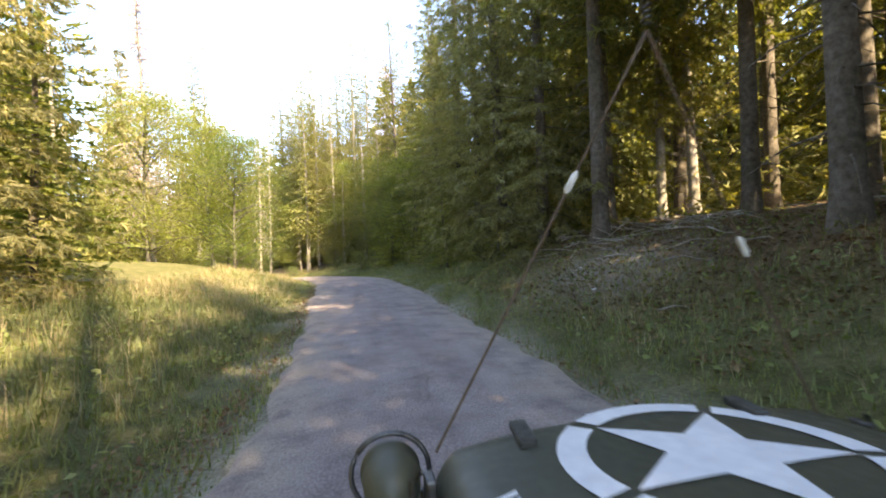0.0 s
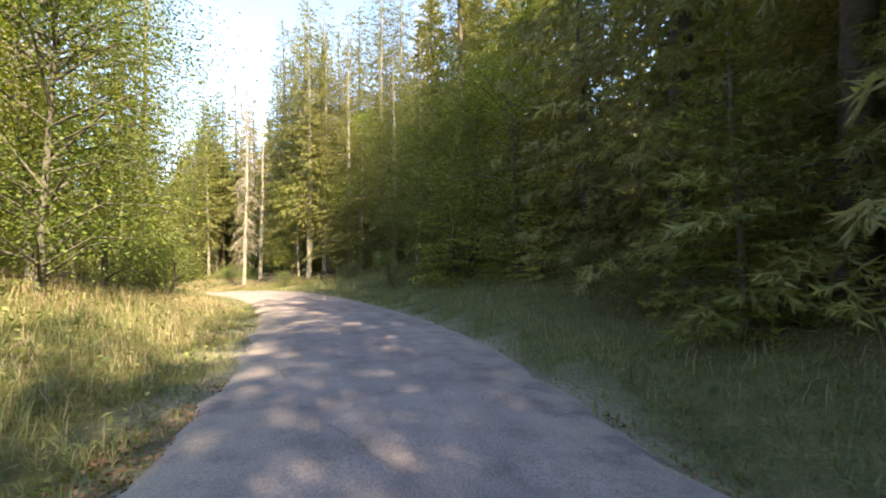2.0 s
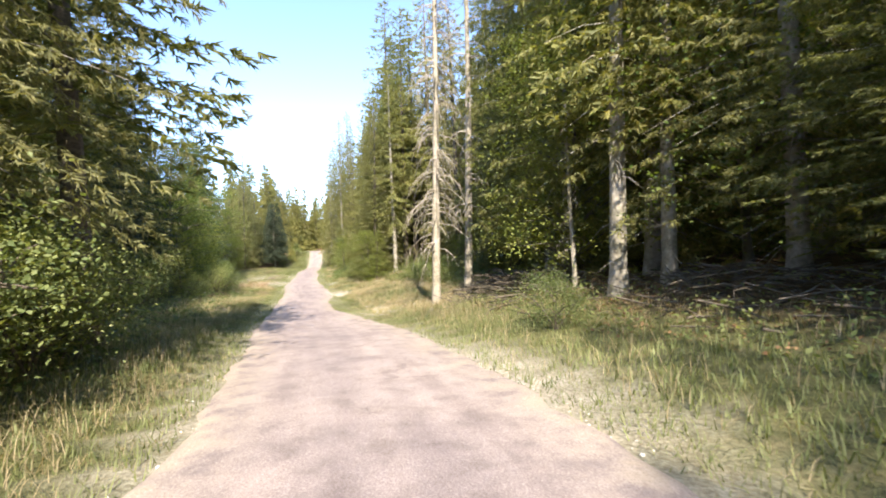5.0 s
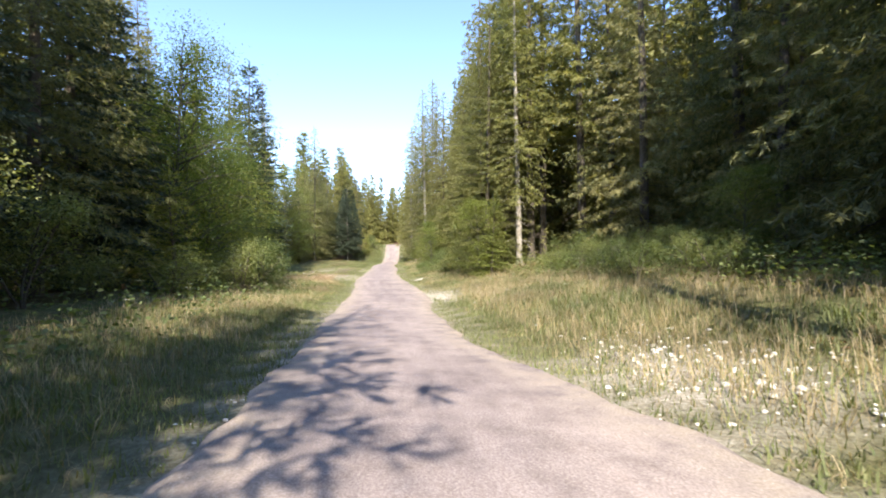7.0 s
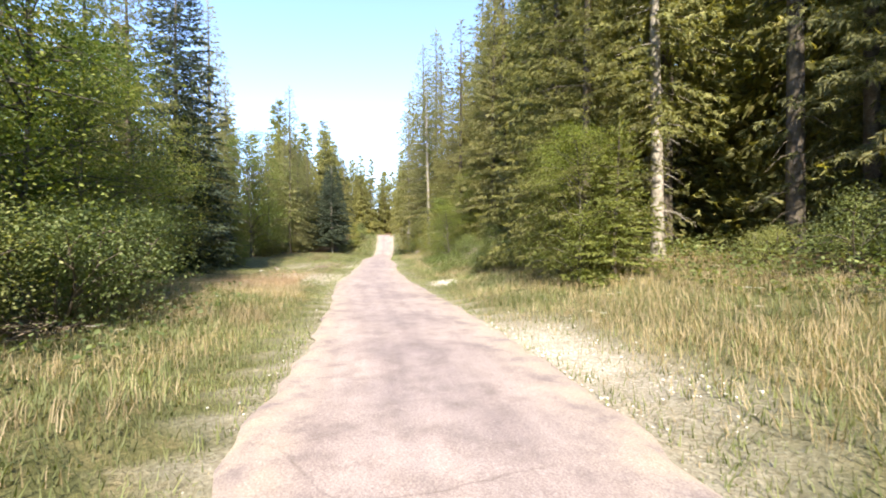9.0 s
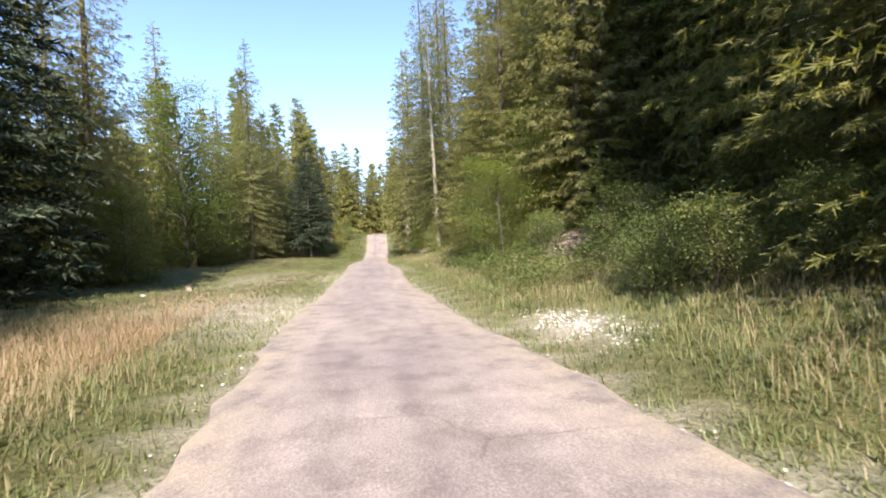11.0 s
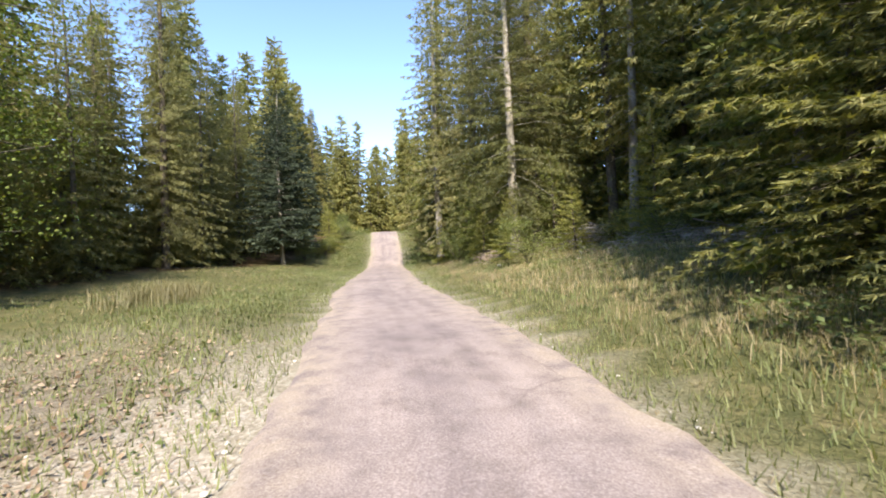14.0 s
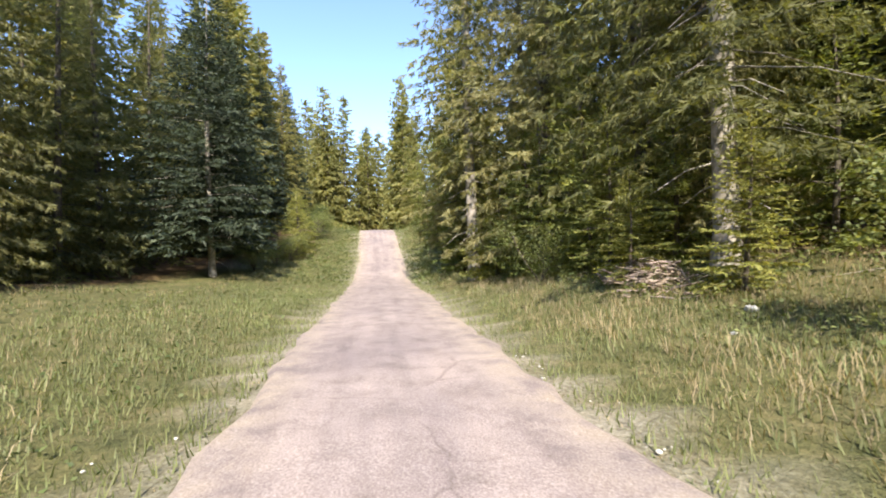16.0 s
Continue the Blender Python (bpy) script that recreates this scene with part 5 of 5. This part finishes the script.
# whip aerial bent forward and stayed to the front corners of the bonnet
AP = np.array([0.0, 1.03, 1.985])
t_ = np.linspace(0, 1, 14)[:, None]
q0, q1, q2 = np.array([0.35, -1.5, 1.0]), np.array([0.1, -1.0, 3.1]), AP + [0.0, 0.0, 0.12]
whip = (1 - t_) ** 2 * q0 + 2 * t_ * (1 - t_) * q1 + t_ ** 2 * q2
part("aerial", pipe(whip, np.linspace(0.012, 0.005, 14), 6), STEEL, car, "thin dark whip aerial bent forward")
part("aerial_base", pipe([(0.35, -1.5, 0.85), (0.35, -1.5, 1.0)], 0.03), STEEL, car)
k_ = np.linspace(0, 1, 60)
part("spring", pipe(np.stack([AP[0] + 0.011 * np.cos(k_ * 44), AP[1] + 0.011 * np.sin(k_ * 44), AP[2] + 0.02 + 0.10 * k_], 1), 0.003, 4), STEEL, car, "small coil spring")
A_L, A_R = np.array([-0.545, 1.13, 0.985]), np.array([0.50, 1.08, 0.975])
for end, ins in ((A_L, 0.33), (A_R, 0.50)):
    mid_ = AP + (end - AP) * ins
    part("stay_rope", pipe([AP, AP + (end - AP) * 0.12, mid_], [0.006, 0.0035, 0.0035], 5), ROPE, car, "thin weathered stay rope")
    way = (end - AP) / np.linalg.norm(end - AP)
    part("insulator", smooth_faces(tri_mesh("insulator", *tube([mid_, mid_ + way * 0.012, mid_ + way * 0.03, mid_ + way * 0.05, mid_ + way * 0.062], [0.003, 0.009, 0.008, 0.009, 0.003], 10))), PORCELAIN, car, "white porcelain egg insulator")
    part("stay_rope", pipe([mid_ + way * 0.055, end], 0.004, 5), ROPE, car, "doubled weathered stay rope")


# ---- small things on the verges ----
def pebble(rng, r, flat=0.65, fine=1):
    """Closed stone mesh: a roughened, flattened lump."""
    bm_ = bmesh.new()
    bmesh.ops.create_icosphere(bm_, subdivisions=fine, radius=r)
    for v in bm_.verts:
        v.co = Vector((v.co.x * rng.uniform(0.75, 1.2), v.co.y * rng.uniform(0.75, 1.2), v.co.z * flat * rng.uniform(0.8, 1.15)))
    v_ = np.array([v.co[:] for v in bm_.verts])
    f_ = np.array([[v.index for v in f.verts] for f in bm_.faces])
    bm_.free()
    return v_, f_


def stones(name, label, n_, s0, s1, d0, d1, r0, r1, seed, clumped=None):
    rng = np.random.default_rng(seed)
    forms = [pebble(rng, 1.0) for k in range(5)]
    pieces = []
    while len(pieces) < n_:
        s, d = rng.uniform(s0, s1), rng.uniform(d0, d1)
        if clumped and rng.uniform() > patch(s, d, *clumped):
            continue
        x, y = [float(q) for q in to_xy(s, d)]
        r_ = r0 + (r1 - r0) * rng.uniform() ** 3
        v, f = forms[rng.integers(5)]
        a = rng.uniform(0, 6.28)
        c_, s_2 = math.cos(a), math.sin(a)
        v = np.stack([v[:, 0] * c_ - v[:, 1] * s_2, v[:, 0] * s_2 + v[:, 1] * c_, v[:, 2]], 1) * r_
        pieces.append((v + [x, y, z_at(x, y) + 0.25 * r_], f))
    return tagged(part(name, tri_mesh(name, *joined(pieces)), STONE), label, "stones", kind="stuff")


stones("limestone_rubble", "heap of white limestone rubble spilled on the verge", 800, 84, 92.5, 1.9, 4.6, 0.008, 0.036, 1, (88, 2.9, 4.5, 1.2))
stones("limestone_rubble", "white limestone rubble beside the lane", 1100, 100.6, 107.2, 2.2, 4.8, 0.008, 0.036, 2, (103.6, 3.5, 2.0, 0.75))
stones("limestone_rubble", "white limestone rubble at the meadow edge", 260, 67, 73.5, 2.2, 5.2, 0.02, 0.06, 3, (70.5, 3.8, 2.8, 1.3))
stones("chalky_stones", "scattered pale stones in the clearing", 260, 106, 127, -6.5, -2.1, 0.008, 0.03, 4)
stones("roadside_grit", "pale grit along the lane's edge", 800, 46, 140, 1.8, 2.4, 0.008, 0.03, 5)
stones("roadside_grit", "pale grit along the lane's edge", 800, 46, 140, -2.4, -1.8, 0.008, 0.03, 6)

STONE_FORMS = []
for k in range(4):
    STONE_FORMS.append(tri_mesh("stone", *pebble(np.random.default_rng(30 + k), 1.0, 0.6, 2)))


def single_stone(s, d, r):
    x, y = [float(q) for q in to_xy(s, d)]
    ob = tagged(part("stone", STONE_FORMS[int(s * 7) % 4], STONE), "pale rounded limestone lying in the grass", "stone", "stones beside the lane")
    r = r * 0.55
    ob.matrix_basis = pose(x, y, z_at(x, y) + r * 0.1, 0, 0, s * 77) @ Matrix.Diagonal((r * 1.15, r * 0.85, r * 0.9, 1))


for s_, d_, r_ in ((80.5, 3.1, 0.10), (75.2, 3.4, 0.09), (118.0, 3.0, 0.11), (111.0, -4.6, 0.09), (113.0, -7.4, 0.14), (107.2, -3.4, 0.07), 
                   (9.4, 4.6, 0.11), (11.5, 5.4, 0.09), (8.0, 3.6, 0.08), (17.0, 3.0, 0.12), (138.6, 4.6, 0.1), (139.2, 5.4, 0.22), (133.0, 6.5, 0.14)):
    single_stone(s_, d_, r_)


def felled_log(s, d, length, r, turn, label):
    rng = np.random.default_rng(int(s * 10))
    n_ = 9
    t = np.linspace(-0.5, 0.5, n_)
    p = np.stack([t * length, 0.03 * np.sin(t * 7), 0.02 * np.cos(t * 9)], 1)
    rad = r * (1 - 0.18 * t + rng.normal(0, 0.03, n_))
    v, f = tube(p, rad, 12)
    x, y = [float(q) for q in to_xy(s, d)]
    ob = tagged(new("felled_log"), label, "log", "felled logs in the clearing")
    part("bark", smooth_faces(tri_mesh("bark", v, f)), LOG, ob)
    for e_, k in ((0, -1), (n_ - 1, 1)):
        ring = v[e_ * 12:(e_ + 1) * 12]
        c_ = ring.mean(0) + [k * 0.006, 0, 0]
        part("cut_end", tri_mesh("cut_end", np.vstack([ring + [k * 0.004, 0, 0], c_]), np.array([(i, (i + 1) % 12, 12) for i in range(12)])), DEAD, ob, "pale sawn end")
    part("branch_stub", tri_mesh("branch_stub", *tube([(0.2 * length, 0, r * 0.6), (0.24 * length, 0.03, r * 1.7)], [r * 0.25, r * 0.2], 6)), LOG, ob)
    ob.matrix_basis = pose(x, y, z_at(x, y) + r * 0.8, 0, 0, turn)


felled_log(121.6, -4.95, 1.45, 0.11, 79, "grey-brown mottled felled log lying in the clearing")
felled_log(116.0, -7.2, 1.1, 0.12, -30, "short weathered log in the clearing")


def brush(s, d, rs, rd, h, n_, seed, label, longest=2.0, mat=DEAD):
    """A heap of cut branches and twigs."""
    rng = np.random.default_rng(seed)
    pieces = []
    for k in range(n_):
        u, w = rng.normal(0, 0.45), rng.normal(0, 0.45)
        x, y = [float(q) for q in to_xy(s + u * rs, d + w * rd)]
        z = z_at(x, y) + rng.uniform(0, 1) * h * max(0.05, 1 - u * u - w * w)
        a, ln = rng.uniform(0, 6.28), rng.uniform(0.25 * longest, longest)
        w_ = np.array([math.cos(a), math.sin(a), rng.normal(0, 0.18)])
        c_ = np.array([x, y, z])
        bend = rng.normal(0, 0.08, 3) * ln
        pieces.append(tube([c_ - w_ * ln / 2, c_ + bend, c_ + w_ * ln / 2], [0.018 * rng.uniform(0.4, 1.6), 0.014, 0.004], 4))
    return tagged(part("brush_heap", tri_mesh("brush_heap", *joined(pieces)), mat), label, "brush heap", kind="stuff")


brush(63.5, 7.0, 5.0, 2.2, 0.7, 380, 1, "brown heap of cut branches at the forest edge", 1.8, BARK)
brush(56, 8.0, 5.0, 2.0, 0.5, 220, 2, "dark heap of cut branches under the trees", 1.8, BARK)
brush(111.2, 7.3, 3.0, 1.1, 0.6, 620, 3, "reddish-brown heap of cut twigs on the bank", 1.3, PINK)
brush(113.6, 6.4, 1.6, 0.7, 0.2, 36, 13, "cut branches lying beside the heap", 1.6, BARK)
brush(121.0, 7.6, 4.0, 1.8, 0.5, 260, 4, "heap of dead branches at the forest edge")
brush(131.0, 9.5, 6.0, 2.2, 0.4, 280, 5, "fallen branches on the shaded forest floor")
brush(142.4, 5.6, 1.6, 0.6, 0.35, 220, 6, "reddish heap of dead twigs on the bank", 1.2, PINK)
brush(138.0, 9.4, 1.8, 1.2, 0.9, 170, 10, "grey heap of dead branches at the forest edge", 2.2)
brush(88.6, -6.6, 3.2, 0.5, 0.4, 170, 9, "brown cut branches piled along the verge", 1.2, LOG)
brush(119.5, -4.8, 5.5, 1.5, 0.05, 220, 7, "broken twigs and bark left in the clearing", 0.6)
brush(13.0, 8.0, 6.0, 3.0, 0.2, 140, 8, "fallen twigs on the forest floor")


def scattered(name, label, mat, n_, area, seed, size, lift, category, stand=0.2, dens=None):
    """Leaves of low plants or fallen leaves over a stretch of verge, as one object."""
    rng = np.random.default_rng(seed)
    s0, s1, d0, d1 = area
    s, d = rng.uniform(s0, s1, n_), rng.uniform(d0, d1, n_)
    x, y = to_xy(s, d)
    clump_ = 0.5 + 0.5 * np.sin(x * 2.1 + np.sin(y * 1.3) * 1.5) * np.sin(y * 1.9 + np.sin(x * 1.1))
    keep = rng.uniform(0, 1, n_) < 0.25 + clump_
    x, y, s, d, clump_ = x[keep], y[keep], s[keep], d[keep], clump_[keep]
    z = land(x, y, s, d) + 0.01 + lift * rng.uniform(0, 1, len(x)) * (0.3 + clump_)
    a = rng.uniform(0, 6.28, len(x))
    W_ = unit(np.stack([np.cos(a), np.sin(a), rng.normal(stand, 0.35, len(x))], 1))
    S_ = unit(np.cross(W_, unit(rng.normal(0, 0.4, (len(x), 3)) + [0, 0, 1.0])))
    L_ = size * rng.uniform(0.6, 1.4, len(x))
    return tagged(part(name, tri_mesh(name, *blades(np.stack([x, y, z], 1), W_, S_, L_, L_ * 0.6)), mat), label, category, kind="stuff")


scattered("brambles", "low green brambles and nettles on the bank", SHRUB, 26000, (107, 124, 3.9, 7.6), 1, 0.08, 0.65, "undergrowth")
scattered("brambles", "low green brambles at the forest edge", SHRUB, 15000, (70, 96, 7.2, 11.5), 2, 0.11, 0.7, "undergrowth")
scattered("brambles", "low green weeds at the forest edge", SHRUB, 8000, (36, 96, -7.5, -4.2), 3, 0.12, 0.6, "undergrowth")
scattered("brambles", "low green brambles under the trees", SHRUB, 9000, (16, 62, 4.8, 8.4), 4, 0.09, 0.4, "undergrowth")
scattered("weeds", "broad-leaved weeds in the shaded verge", SHRUB, 3600, (-2, 20, 2.6, 9), 5, 0.10, 0.25, "undergrowth")
scattered("weeds", "broad-leaved weeds in the verge", SHRUB, 8000, (-2, 36, -7, -2.4), 6, 0.08, 0.36, "undergrowth")
scattered("weeds", "low weeds in the clearing and meadow", SHRUB, 9000, (100, 158, -10, -2.2), 7, 0.07, 0.12, "undergrowth")
scattered("brambles", "low green brambles at the meadow's end", SHRUB, 16000, (128, 172, 4.6, 9.0), 8, 0.07, 0.4, "undergrowth")
scattered("fallen_leaves", "rust-brown fallen beech leaves along the lane's edge", LITTER, 8000, (0, 26, -2.6, -1.7), 11, 0.055, 0.02, "fallen leaves", 0)
scattered("fallen_leaves", "rust-brown fallen leaves on the bank", LITTER, 15000, (4, 18, 3.2, 8.5), 12, 0.085, 0.03, "fallen leaves", 0)
scattered("fallen_leaves", "fallen leaves along the lane's edge", LITTER, 2600, (2, 34, 1.75, 2.6), 13, 0.055, 0.02, "fallen leaves", 0)
scattered("brambles", "green brambles crowding the narrow end of the lane", SHRUB, 4500, (155, 178, 1.7, 4.6), 17, 0.12, 0.7, "undergrowth")
scattered("brambles", "green brambles crowding the narrow end of the lane", SHRUB, 4500, (157, 178, -4.6, -1.6), 18, 0.12, 0.6, "undergrowth")
scattered("bark_chips", "torn bark and wood chips strewn over the clearing", CHIPS, 7000, (107, 127.5, -6.8, -2.2), 15, 0.045, 0.02, "wood chips", 0)
scattered("bark_debris", "brown torn bark and splinters lying round the felled log", BITS, 5200, (110.0, 126.5, -6.2, -2.8), 16, 0.075, 0.03, "wood debris", 0)
scattered("fallen_leaves", "brown fallen leaves under the forest trees", LITTER, 6000, (50, 70, 5, 11), 14, 0.08, 0.05, "fallen leaves", 0)


def umbel_mesh():
    rng = np.random.default_rng(3)
    stem, head = [], []
    stem.append(tube([(0, 0, -0.05), (0.02, 0.01, 0.45), (0.0, 0.03, 0.85)], [0.008, 0.006, 0.004], 4))
    for k in range(9):
        a = rng.uniform(0, 6.28)
        e_ = np.array([0.09 * math.cos(a) * rng.uniform(0.3, 1), 0.03 + 0.09 * math.sin(a) * rng.uniform(0.3, 1), 0.95])
        stem.append(tube([(0, 0.03, 0.84), e_], [0.003, 0.002], 3))
        n_ = 8
        p = e_ + rng.normal(0, 0.018, (n_, 3)) * [1, 1, 0.3]
        aa = rng.uniform(0, 6.28, n_)
        w_ = np.stack([np.cos(aa), np.sin(aa), np.full(n_, 0.2)], 1)
        head.append(blades(p, unit(w_), unit(np.cross(w_, [0, 0, 1.0])), np.full(n_, 0.022), np.full(n_, 0.02)))
    return tri_mesh("stem", *joined(stem)), tri_mesh("flower_head", *joined(head))


kind("umbel", "wild_carrot", "wild carrot with a white umbel in the tall grass", "wildflower", "white umbels in the meadow", SHRUB, FLOWER, umbel_mesh, "flower_head")
rng = np.random.default_rng(21)
for k in range(34):
    plant("umbel", rng.uniform(70, 98), rng.uniform(3.4, 9.0), rng.uniform(0.55, 0.85), sink=0.0)
for k in range(14):
    plant("umbel", rng.uniform(66, 94), -rng.uniform(4.0, 6.5), rng.uniform(0.5, 0.8), sink=0.0)
